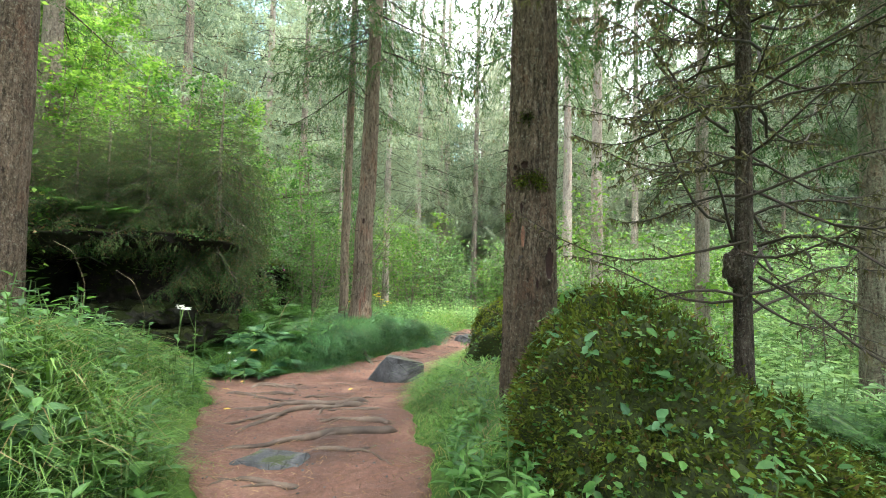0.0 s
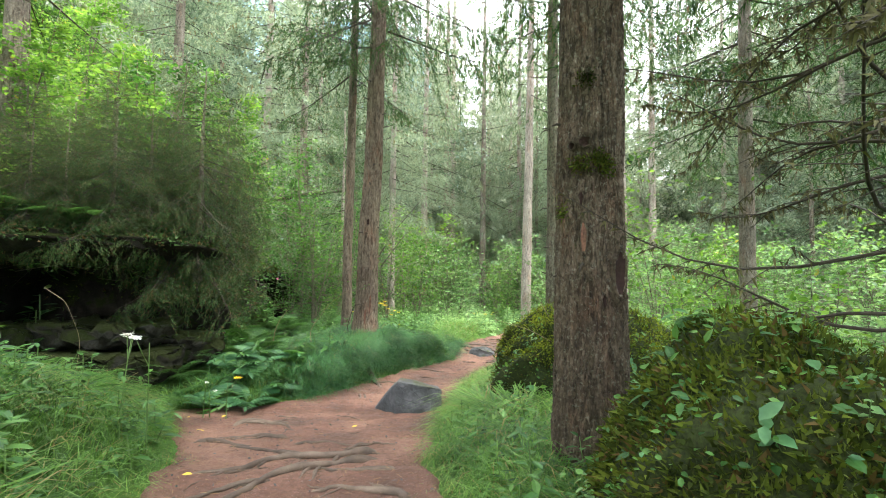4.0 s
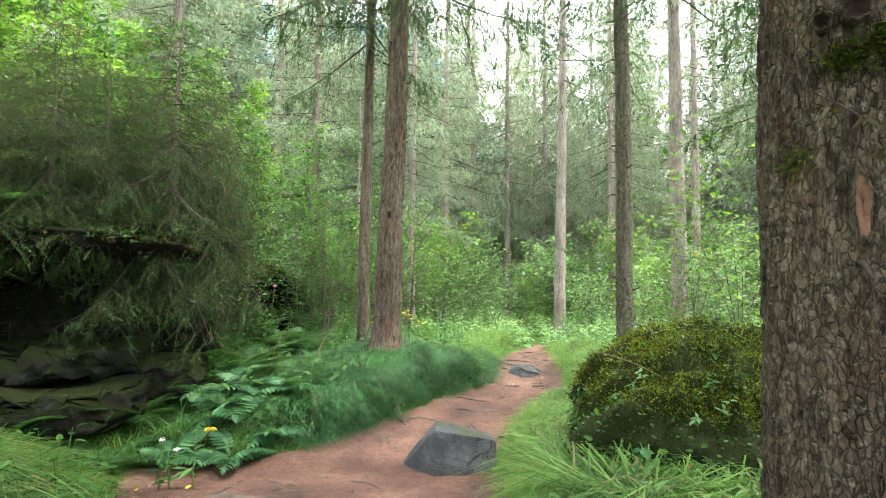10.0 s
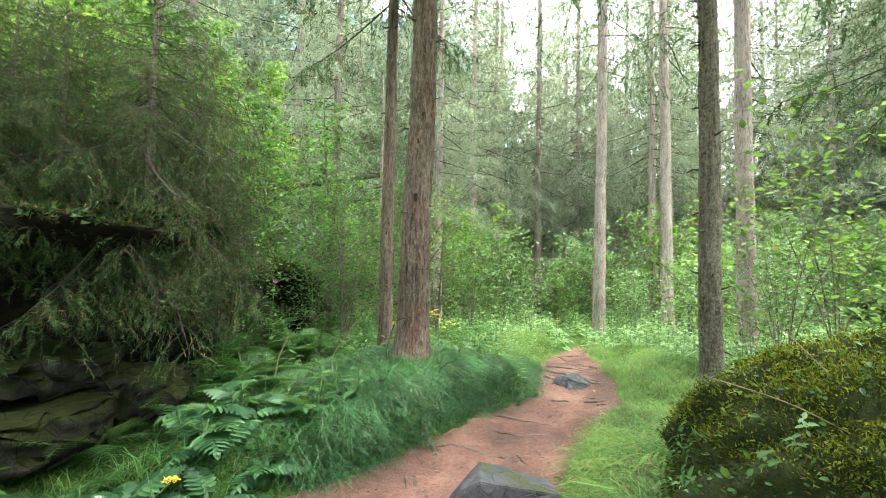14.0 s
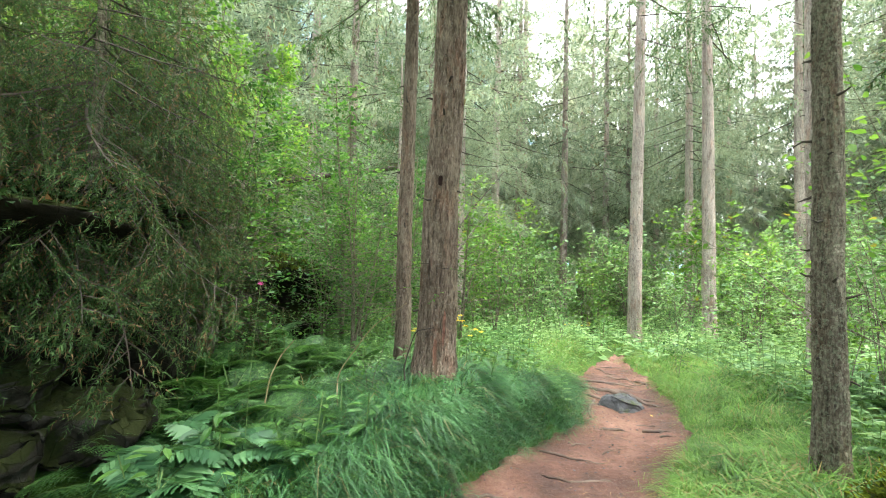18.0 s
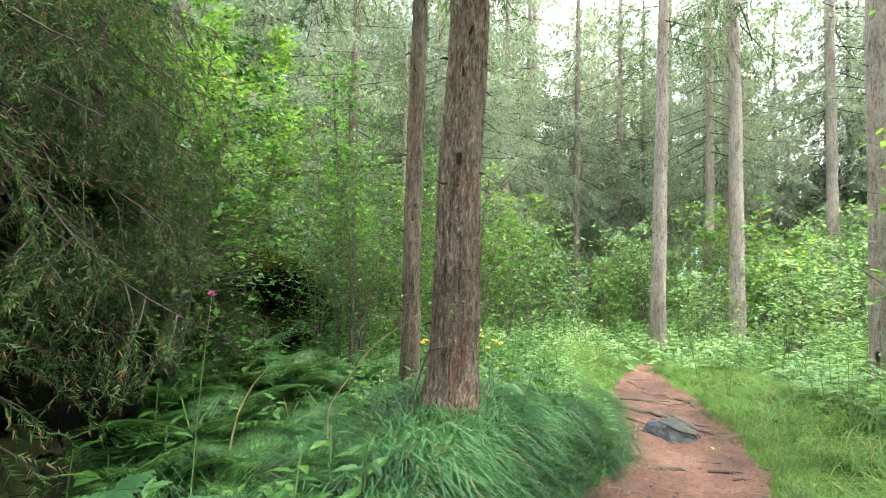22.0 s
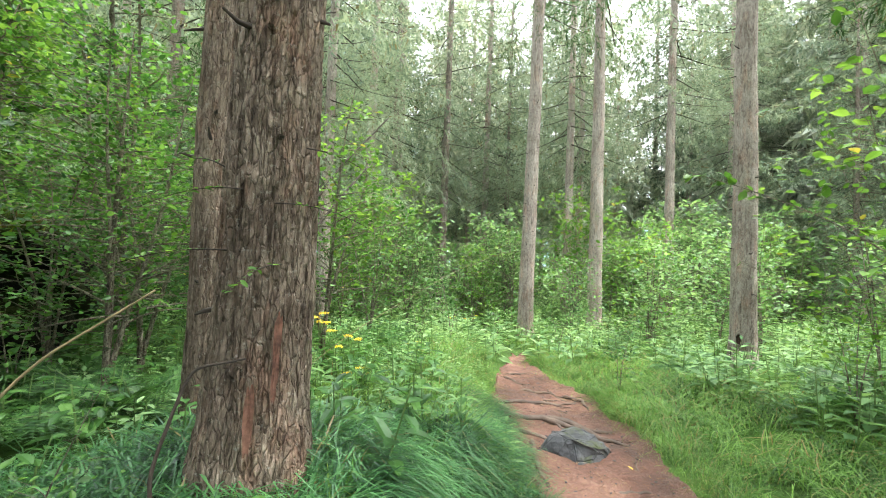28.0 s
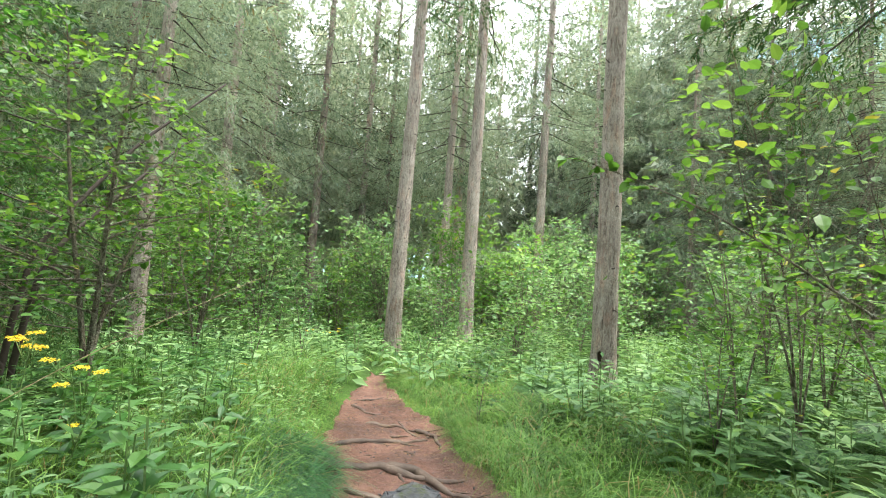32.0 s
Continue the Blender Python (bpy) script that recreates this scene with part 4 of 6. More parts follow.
leaves_on(boulder, bp1[slope], bd1[slope], 1100, 0.06, 243, HERB, "leaves_on_the_slope")
leaves_on(boulder, bp1[slope], bd1[slope], 500, 0.045, 244, ALDER, "small_leaves_on_the_slope")
leaves_on(boulder, bp1, bd1, 700, 0.065, 143, HERB, "larger_leaves")
leaves_on(boulder, bp1, bd1, 130, 0.06, 144, THISTLE, "pale_leaves")

def one_leaf(wide, mat):
    g = Geo()
    g.add(LEAF_V * (1, wide, 1), LEAF_F, 0, True)
    return g.mesh("leaf", mat)


def one_stem(tall):
    g = Geo()
    u = np.linspace(0, 1, 5)
    g.tube(np.stack([0.35 * tall * u ** 2, 0 * u, tall * u], -1), 0.003 * (1 - 0.5 * u), 4)
    return g.mesh("stem", GREENSTEM)


LEAVES = [one_leaf(0.8, HERB), one_leaf(0.65, HERB), one_leaf(1.0, THISTLE), one_leaf(0.8, MEADOW)]
STEMS = [one_stem(0.2), one_stem(0.26), one_stem(0.16), one_stem(0.22)]
SEEDLING = [(7, 0.1, 0.2), (9, 0.085, 0.26), (5, 0.13, 0.16), (8, 0.07, 0.22)]


def seedlings_on(rock, p, d, n, seed, facing):
    """Small leafy plants rooted in the moss of a boulder, on the side that looks along facing."""
    r = np.random.default_rng(seed)
    ok = np.nonzero((d[:, 2] > -0.35) & (d[:, 2] < 0.85) & (d @ np.array(facing) > 0.15))[0]
    for q in r.choice(ok, n):
        at, nrm = Vector(p[q]) + rock.location, Vector(d[q])
        k = int(r.integers(0, 4))
        n_leaf, size, tall = SEEDLING[k]
        ob = thing("seedling", "small leafy seedling rooted in the moss", "plant", (0, 0, 0), "seedlings on the boulders")
        ob.matrix_basis = Matrix.Translation(at - 0.01 * nrm) @ (nrm * 0.7 + Vector((0, 0, 0.6))).to_track_quat("Z", "X").to_matrix().to_4x4() @ pose(0, 0, 0, 0, 0, r.uniform(0, 360)) @ Matrix.Scale(r.uniform(0.45, 0.9), 4)
        part("stem", STEMS[k], ob)
        for m in range(n_leaf):
            t = 0.3 + 0.7 * m / (n_leaf - 1)
            leaf = part("leaf", LEAVES[k], ob)
            leaf.matrix_basis = pose(0.35 * tall * t * t, 0, tall * t, r.uniform(-15, 15), r.uniform(-25, 25), m * 149 + r.uniform(-20, 20)) @ Matrix.Scale(size * r.uniform(0.6, 1.2), 4)


seedlings_on(boulder, bp1, bd1, 26, 5, (-0.5, -0.85, 0))

mound = thing("mossy_boulder", "low rounded boulder overgrown with bright moss and leaves", "boulder", (1.55, 6.75, 0.35))
mm1, mp1, md1 = rock_mesh("rock", (1.1, 0.85, 1.0), MOSSROCK, 44, 0.12, n=72)
mp1 = mound_shape(mm1, mp1, 1.35, (-0.5, 0.1, 0.8, 1.5), (1.0, 1.0, 0.86, 0.7), 44)
part("rock", mm1, mound)
moss_on(mound, mp1, md1, 40000, 0.026, 45, -0.5)
# Lighter moss on upward faces puts the top light into the colour.
moss_on(mound, mp1, md1, 45000, 0.026, 47, 0.42, BRIGHTMOSS, "bright_moss")
leaves_on(mound, mp1, md1, 2600, 0.036, 46, ALDER)
leaves_on(mound, mp1, md1, 250, 0.06, 146, BEECH, "larger_leaves")

seedlings_on(mound, mp1, md1, 40, 6, (-0.75, -0.6, 0))

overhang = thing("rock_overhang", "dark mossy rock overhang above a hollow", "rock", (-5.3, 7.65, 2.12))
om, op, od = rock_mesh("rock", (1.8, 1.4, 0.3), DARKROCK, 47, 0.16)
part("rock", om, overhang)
# Tufts take the dark needle colour to cancel the slab's sky-lit rim.
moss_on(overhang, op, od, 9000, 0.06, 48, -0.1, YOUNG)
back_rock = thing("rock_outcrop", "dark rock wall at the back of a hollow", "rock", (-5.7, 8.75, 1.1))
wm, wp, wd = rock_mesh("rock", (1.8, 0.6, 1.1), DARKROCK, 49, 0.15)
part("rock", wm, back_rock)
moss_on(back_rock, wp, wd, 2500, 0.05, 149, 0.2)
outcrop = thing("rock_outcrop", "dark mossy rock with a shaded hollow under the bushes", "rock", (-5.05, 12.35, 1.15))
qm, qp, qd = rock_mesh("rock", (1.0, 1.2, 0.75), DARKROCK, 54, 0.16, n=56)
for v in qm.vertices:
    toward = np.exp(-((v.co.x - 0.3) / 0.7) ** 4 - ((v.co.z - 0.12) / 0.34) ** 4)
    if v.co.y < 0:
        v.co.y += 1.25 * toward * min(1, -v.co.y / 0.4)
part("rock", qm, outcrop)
keep = qp[:, 2] > 0.55
moss_on(outcrop, qp[keep], qd[keep], 2600, 0.07, 55)


# Added rock that blocks light at the hollow's open end.
side_rock = thing("rock_outcrop", "rock added at the end of a hollow to keep light out", "rock", (-7.2, 7.5, 1.3))
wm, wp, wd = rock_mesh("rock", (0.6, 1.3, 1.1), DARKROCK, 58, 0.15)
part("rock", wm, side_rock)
moss_on(side_rock, wp, wd, 2500, 0.05, 158, 0.2)


def block_mesh(name, corners, mat, seed, cuts=5, jag=0.012, rounded=True):
    """An angular stone: a hull box cut up and roughened."""
    bm = bmesh.new()
    vs = [bm.verts.new(c) for c in corners]
    bmesh.ops.convex_hull(bm, input=vs)
    bmesh.ops.bevel(bm, geom=bm.edges[:], offset=0.018 if rounded else 0.007, segments=2, affect='EDGES')
    bmesh.ops.triangulate(bm, faces=bm.faces[:])
    bmesh.ops.subdivide_edges(bm, edges=[e for e in bm.edges if e.calc_length() > 0.05], cuts=cuts, use_grid_fill=True)
    for v in bm.verts:
        nz = noise.noise_vector(v.co * 7 + Vector((seed, 0, 0))) * jag * 1.6 + noise.noise_vector(v.co * 22) * jag * 0.7
        v.co += nz
    me = bpy.data.meshes.new(name)
    bm.to_mesh(me)
    bm.free()
    for f in me.polygons:
        f.use_smooth = rounded
    me.materials.append(mat)
    return me


for (x, y, z, sx, sy, sz, sd, turn) in ((-4.55, 6.75, 0.55, 0.85, 0.5, 0.18, 50, 8), (-4.75, 7.15, 0.92, 0.75, 0.5, 0.16, 51, -6), (-5.95, 6.85, 0.75, 0.6, 0.5, 0.25, 52, 20), (-3.85, 7.75, 0.66, 0.35, 0.3, 0.2, 54, 30)):
    r = np.random.default_rng(sd)
    cs = [(a * sx * r.uniform(0.75, 1.05), b * sy * r.uniform(0.75, 1.05), c * sz * r.uniform(0.8, 1.05)) for a in (-1, 0.1, 1) for b in (-1, 1) for c in (-1, 1)]
    thing("ledge_stone", "weathered dark ledge stone with patches of moss", "rock", (x, y, z), "stones below the overhang", turn=turn, data=block_mesh("rock", cs, LEDGE, sd, 5, 0.06))

block = block_mesh("rock", [(-.12, -.3, -.12), (.42, -.15, -.12), (-.1, -.22, .37), (.4, -.1, .26), (-.44, .1, -.12), (-.3, .1, .12), (.4, .3, -.12), (.36, .22, .22), (-.1, .2, .33), (-.3, .3, -.12)], STONE, 3, 5, 0.007, False)
thing("path_stone", "angular grey block of rock lying on the dirt path", "stone", (-0.7, 7.12, 0.0), data=block).scale = (1.12, 1.1, 1.05)
flatstone = block_mesh("rock", [(-.3, -.05, -.1), (-.05, -.26, -.1), (.33, -.16, -.1), (.3, .2, -.1), (-.15, .26, -.1), (-.18, -.02, .11), (.0, -.12, .15), (.12, .05, .14), (.26, -.05, .02), (-.05, .15, .1)], STONE, 9, 5, 0.03, False)
thing("path_stone", "low grey stone half sunk into the dirt path", "stone", (0.62, 11.5, float(path_z(0.62, 11.5))), turn=-12, data=flatstone).scale = (1.3, 1.3, 1.2)
slab = block_mesh("rock", [(-.32, -.12, -.1), (-.1, -.2, -.1), (.25, -.1, -.1), (.3, .12, -.1), (-.2, .17, -.1), (-.28, -.05, .02), (.0, -.12, .035), (.24, .03, .02), (-.1, .12, .04)], STONE, 15, 5, 0.012, False)
thing("path_stone", "flat mossy stone slab forming a step in the path", "stone", (-1.15, 3.25, float(path_z(-1.15, 3.25))), turn=12, data=slab)


# ---- roots across the path ----
def root(pts, r0, seed):
    r = np.random.default_rng(seed)
    pts = np.array(pts, float)
    t = np.linspace(0, 1, len(pts))
    u = np.linspace(0, 1, 14 * (len(pts) - 1))
    xy = np.stack([np.interp(u, t, pts[:, 0]), np.interp(u, t, pts[:, 1])], -1)
    ker = np.ones(5) / 5
    for c in (0, 1):
        xy[2:-2, c] = np.convolve(xy[:, c], ker, "valid")
    xy += 0.014 * np.stack([fbm(u * 6 + seed, 0 * u), fbm(u * 6, 0 * u + seed)], -1)
    rad = r0 * (1 - 0.7 * u) * (1 + 0.25 * fbm(u * 5, 0 * u + seed))
    rad = rad * 1.2 * (0.25 + 0.75 * smooth(0.0, 0.16, u))
    z = path_z(xy[:, 0], xy[:, 1]) + 0.34 * rad - 0.03 * (np.abs(2 * u - 1) ** 6) - 0.012 * np.abs(fbm(u * 4 + seed, 0 * u))
    g = Geo()
    g.tube(np.column_stack([xy, z]), rad, 10, squash=0.75)
    if r0 > 0.03:
        for q in (0.35, 0.6, 0.8):
            k0 = int(q * (len(u) - 1))
            side, ln = r.choice((-1, 1)), r.uniform(0.16, 0.34)
            d = xy[min(k0 + 2, len(u) - 1)] - xy[k0 - 2]
            d /= np.linalg.norm(d) + 1e-9
            d = d + side * r.uniform(0.4, 0.9) * np.array([-d[1], d[0]])
            w = np.linspace(0, 1, 9)
            bxy = xy[k0] + ln * w[:, None] * d + 0.012 * np.stack([fbm(w * 5 + seed, 0 * w), fbm(w * 5, 0 * w + q)], -1)
            bz = path_z(bxy[:, 0], bxy[:, 1]) + 0.25 * rad[k0] * (1 - w) - 0.008 * w
            g.tube(np.column_stack([bxy, bz]), 0.5 * rad[k0] * (1 - 0.8 * w), 7, squash=0.75)
    thing("tree_root", "worn grey spruce root lying across the path", "root", group="roots across the path", data=g.mesh("root", ROOT))


ROOT_LINES = [
    ([(-0.7, 4.85), (-1.0, 4.9), (-1.5, 4.8), (-1.7, 4.42), (-2.05, 4.17)], 0.042), ([(-0.6, 4.7), (-1.06, 4.66), (-1.41, 4.31), (-1.56, 3.99), (-1.78, 3.8)], 0.05),
    ([(-0.3, 3.85), (-0.48, 3.79), (-0.92, 3.8), (-1.19, 3.66), (-1.44, 3.42), (-1.7, 3.3)], 0.046), ([(-1.9, 6.2), (-2.12, 6.1), (-2.42, 5.95)], 0.03),
    ([(-1.7, 5.55), (-2.02, 5.51), (-2.43, 5.16)], 0.036), ([(-0.4, 4.0), (-0.52, 4.06), (-0.95, 4.19), (-1.15, 4.13)], 0.032), ([(-0.85, 2.9), (-1.0, 2.95), (-1.28, 2.94), (-1.42, 2.79)], 0.034),
    ([(-0.9, 5.4), (-1.05, 4.96), (-1.15, 4.5), (-1.1, 4.11)], 0.026), ([(-1.0, 3.55), (-0.66, 3.44), (-0.45, 3.51)], 0.026), ([(-1.3, 4.75), (-1.75, 5.05), (-2.2, 4.95)], 0.03), ([(-0.5, 4.45), (-0.9, 4.42), (-1.25, 4.6)], 0.028),
    ([(-1.6, 5.2), (-1.3, 5.3), (-0.8, 5.2)], 0.022), ([(-1.3, 4.3), (-1.75, 4.05), (-1.95, 3.75)], 0.024),
    ([(-2.45, 5.9), (-2.3, 6.1), (-1.94, 6.06), (-1.7, 5.76)], 0.034), ([(-2.4, 5.8), (-2.5, 6.3), (-2.46, 6.7)], 0.024), ([(-2.25, 6.6), (-1.86, 6.5)], 0.024), ([(-2.36, 4.95), (-2.18, 5.1), (-1.77, 5.01)], 0.034),
    ([(-1.7, 4.95), (-1.3, 4.9), (-1.0, 5.0)], 0.026), ([(-0.49, 6.15), (-0.4, 6.5), (-0.42, 6.9)], 0.012), ([(-1.5, 8.75), (-1.3, 8.45), (-1.15, 8.15)], 0.04), ([(-1.35, 8.5), (-1.1, 8.6), (-0.8, 8.5)], 0.024),
    ([(0.0, 12.3), (0.2, 12.32), (0.67, 12.35), (0.89, 12.02), (1.25, 11.9)], 0.055), ([(0.6, 12.38), (0.93, 12.2), (1.02, 11.72), (1.2, 11.5)], 0.05), ([(0.3, 12.95), (0.73, 13.03), (1.1, 12.95), (1.35, 12.85)], 0.034),
    ([(0.85, 13.7), (1.0, 13.6), (1.19, 13.43), (1.3, 13.0)], 0.036), ([(0.88, 14.58), (1.0, 14.3), (1.2, 14.15)], 0.03), ([(0.36, 11.85), (0.2, 11.4), (0.12, 11.0), (0.08, 10.7)], 0.024), ([(0.6, 10.53), (0.95, 10.42)], 0.028),
    ([(0.1, 10.39), (0.36, 10.5), (0.55, 10.4)], 0.026), ([(0.6, 10.76), (0.9, 10.66)], 0.022), ([(0.2, 12.0), (0.5, 11.8), (0.7, 11.85)], 0.03), ([(1.3, 13.3), (1.4, 12.9), (1.3, 12.5)], 0.026), ([(1.0, 15.0), (1.3, 14.9), (1.6, 15.0)], 0.026),
    ([(-0.7, 9.6), (-0.3, 9.5), (0.1, 9.55)], 0.02), ([(0.0, 9.1), (-0.4, 9.0), (-0.7, 9.1)], 0.018),
]
for k, (line, r0) in enumerate(ROOT_LINES):
    root(line, r0, k + 1)
for k in range(26):
    y = rng.uniform(2.4, 14)
    x = rng.uniform(path_left(y) + 0.15, path_right(y) - 0.15)
    a, ln = rng.normal(0, 0.6) + (0 if rng.random() < 0.7 else 1.4), rng.uniform(0.25, 0.6)
    root([(x, y), (x + 0.5 * ln * math.cos(a), y + 0.5 * ln * math.sin(a) + 0.04), (x + ln * math.cos(a), y + ln * math.sin(a))], rng.uniform(0.009, 0.018), 60 + k)


# ---- shrubs and broad-leaved trees ----
def shrub_meshes(height, spread, stems, twigs, leaves, leaf, mat, seed, detail=True, bare=0.25, wood=TWIG, thick=0.02, flat=0.4):
    r = np.random.default_rng(seed)
    lv, made = Geo(), []
    P, X = [], []
    for s in range(stems):
        w = Geo()
        a = r.uniform(0, 2 * np.pi)
        out = spread * r.uniform(0.2, 0.7) * (0.3 if stems == 1 else 1)
        u = np.linspace(0, 1, 10)
        h = height * r.uniform(0.75, 1.0)
        pts = np.stack([math.cos(a) * out * u ** 1.4 + 0.06 * height * np.sin(4 * u + s) * u * 0.5, math.sin(a) * out * u ** 1.4 + 0.05 * height * np.sin(5 * u + 2 * s) * u * 0.5, h * u], -1)
        w.tube(pts, thick * (1 - 0.85 * u) * r.uniform(0.7, 1.1), 6)
        for k in range(twigs):
            t = bare + (0.98 - bare) * (k + r.random()) / twigs
            b = np.array([np.interp(t, u, pts[:, j]) for j in range(3)])
            ta = a + r.normal(0, 1.6) if stems > 1 else r.uniform(0, 2 * np.pi)
            ln = spread * (0.35 + 0.65 * math.sin(math.pi * min(1, 0.25 + 0.75 * t))) * r.uniform(0.5, 1.0) * (1.15 - t * 0.7)
            d = np.array([math.cos(ta), math.sin(ta), r.uniform(0.0, 0.7)])
            v = np.linspace(0, 1, 6)[:, None]
            tp = b + ln * v * d + np.array([0, 0, -0.15 * ln]) * v ** 2 + 0.06 * ln * np.sin(5 * v + k) * np.array([-d[1], d[0], 0.4])
            w.tube(tp, thick * 0.4 * (1 - 0.8 * v[:, 0]) * (1 - 0.5 * t), 4)
            n = max(3, int(leaves * r.uniform(0.6, 1.4)))
            q = r.random(n) ** 0.7
            base = np.stack([np.interp(q, v[:, 0], tp[:, j]) for j in range(3)], -1)
            off = r.normal(0, 1, (n, 3)) * (1, 1, 0.5) * (0.16 * ln + leaf * 0.6)
            P.append(base + off)
            X.append(np.tile(d, (n, 1)) * 0.5 + r.normal(0, 0.7, (n, 3)) * (1, 1, 0.45))
            m = min(n, 2)
            for q2, o2 in zip(base[:m], off[:m]):
                w.tube(np.array([q2, q2 + 0.6 * o2 + (0, 0, 0.01), q2 + o2]), [0.0028, 0.002, 0.0012], 3, cap=False)
        made.append(w.mesh("stem", wood))
    P, X = np.concatenate(P), np.concatenate(X)
    up = r.normal(0, flat, P.shape) + (0, 0, 1)
    lv.stamp(*((LEAF_V, LEAF_F) if detail else (SMALL_V, SMALL_F)), P, X, up, leaf * r.uniform(0.6, 1.3, len(P)))
    return made, lv.mesh("crown", mat)


def shrub(name, label, category, x, y, meshes, group="", turn=0.0, scale=1.0, sink=0.03):
    t = thing(name, label, category, (x, y, float(land(x, y)) - sink), group, turn=turn)
    t.scale = (scale, scale, scale)
    for me in meshes[0]:
        part("stem", me, t)
    part("crown", meshes[1], t)
    return t


TALL = [shrub_meshes(7.0, 1.7, 3, 26, 62, 0.10, BEECH, 71, False, 0.15, DBARK, 0.05), shrub_meshes(6.0, 1.5, 2, 26, 62, 0.095, ALDER, 72, False, 0.12, DBARK, 0.05)]
MID = [shrub_meshes(3.4, 1.1, 4, 15, 26, 0.075, ALDER, 73, True, 0.15, DBARK, 0.022), shrub_meshes(3.0, 1.1, 3, 14, 24, 0.085, BEECH, 74, True, 0.2, DBARK, 0.022)]
SAP = [shrub_meshes(1.9, 0.7, 3, 10, 13, 0.085, BEECH, 75, True, 0.25, DBARK, 0.012), shrub_meshes(1.6, 0.6, 2, 9, 14, 0.07, ALDER, 76, True, 0.2, DBARK, 0.011)]
BUSH = [shrub_meshes(2.6, 1.3, 6, 13, 15, 0.1, MEADOW, 77, True, 0.12, DBARK, 0.014), shrub_meshes(3.0, 1.2, 5, 13, 14, 0.105, BEECH, 78, True, 0.15, DBARK, 0.014)]

ALDERS = [shrub_meshes(5.2, 1.7, 3, 24, 30, 0.085, ALDER, 171, True, 0.2, DBARK, 0.05), shrub_meshes(4.6, 1.6, 3, 22, 28, 0.09, BEECH, 172, True, 0.22, DBARK, 0.045)]
for k, (x, y, m, s) in enumerate([(-4.5, 9.7, 0, 0.8), (-5.4, 10.6, 1, 1.0), (-4.2, 13.6, 0, 1.0), (-6.3, 13.2, 1, 1.1), (-5.6, 9.2, 0, 1.0), (-3.5, 12.6, 1, 0.7), (-5.9, 8.5, 1, 1.05), (-4.8, 9.0, 1, 0.85), (-7.4, 6.8, 1, 1.0), (-7.0, 9.8, 1, 1.2), (-1.85, 13.9, 1, 0.85), (-3.0, 13.4, 0, 0.75), (-3.3, 11.6, 0, 0.62)]):
    shrub("alder_tree", "dark-limbed alder with mid-green leaves" if m == 0 else "slender tree with bright green leaves and dark limbs", "tree", x, y, ALDERS[m], "trees on the bank", 57.0 * k + 20, s)
LEAFY = "leafy broad-leaved tree with light green foliage"
for k, (x, y, m, s) in enumerate([(-7.2, 8.0, 0, 0.8), (-8.4, 9.2, 0, 1.0), (-6.2, 10.2, 1, 0.85), (-7.5, 12.8, 0, 1.0), (-5.6, 13.6, 1, 0.9), (-9.5, 10.0, 0, 1.1), (-8.0, 16.5, 0, 1.1), (-11.5, 14, 0, 1.2), (-6.0, 17.5, 1, 1.0), (-10.5, 19.5, 0, 1.25),
                                  (-13.5, 18, 0, 1.3), (-8.5, 22, 1, 1.2), (-13, 24, 0, 1.4), (-7.0, 6.2, 0, 0.9), (-9.0, 4.5, 1, 1.0), (-16.5, 22, 0, 1.4), (-11, 28, 0, 1.4), (-17, 30, 0, 1.6), (-22, 25, 0, 1.6), (-4.6, 20, 1, 0.9)]):
    shrub("broadleaf_tree", LEAFY + " on the slope" if m == 0 else "mid-green broad-leaved tree with thin dark stems on the slope", "tree", x, y, TALL[m], "trees on the bank", 47.0 * k, s)
for k, (x, y, m, s) in enumerate([(-4.3, 9.6, 0, 0.95), (-6.4, 11.3, 0, 1.0), (-3.9, 11.9, 0, 0.8), (-4.6, 14.6, 0, 1.0), (-6.8, 8.9, 1, 1.1), (-6.3, 5.4, 1, 0.9), (-3.2, 14.2, 1, 0.7), (-3.6, 16.8, 0, 1.0), (-1.2, 17.5, 0, 1.1), (-2.0, 20.5, 1, 1.2)]):
    shrub("bush", "dense mid-green bush with dark thin stems" if m == 0 else "leafy light green bush", "bush", x, y, MID[m], "bushes on the bank", 73.0 * k, s)
for k, (x, y, m, s) in enumerate([(4.6, 16.4, 0, 1.0), (5.6, 17.6, 1, 1.1), (3.9, 18.6, 0, 0.9), (6.6, 15.6, 0, 1.1), (7.4, 13.2, 1, 1.1), (2.1, 22.0, 1, 1.0), (0.4, 21.5, 0, 1.0), (7.9, 18.2, 0, 1.2), (9.3, 14.4, 0, 1.1), (6.2, 11.8, 1, 0.85),
                                  (8.3, 10.2, 0, 1.0), (9.8, 11.9, 1, 1.1), (7.2, 8.0, 0, 1.0), (5.9, 7.3, 0, 0.9), (9.6, 7.3, 1, 1.2), (-0.9, 23.5, 0, 1.0), (11.6, 16.5, 0, 1.3), (4.0, 24, 1, 1.2), (7.2, 22.5, 0, 1.2), (11, 20, 1, 1.3), (12.5, 9.5, 0, 1.3)]):
    shrub("bush", "airy bright green bush in the undergrowth" if m == 0 else "mid-green bush in the undergrowth", "bush", x, y, BUSH[m], "bushes among the spruces", 61.0 * k, s)
wr = np.random.default_rng(8)
for k in range(46):
    x, y = wr.uniform(-6, 17), wr.uniform(20, 31)
    m = int(wr.random() < 0.25)
    shrub("bush", "pale green bush under the far spruces", "bush", x, y, BUSH[m], "bushes among the spruces", wr.uniform(0, 360), wr.uniform(1.2, 1.9))
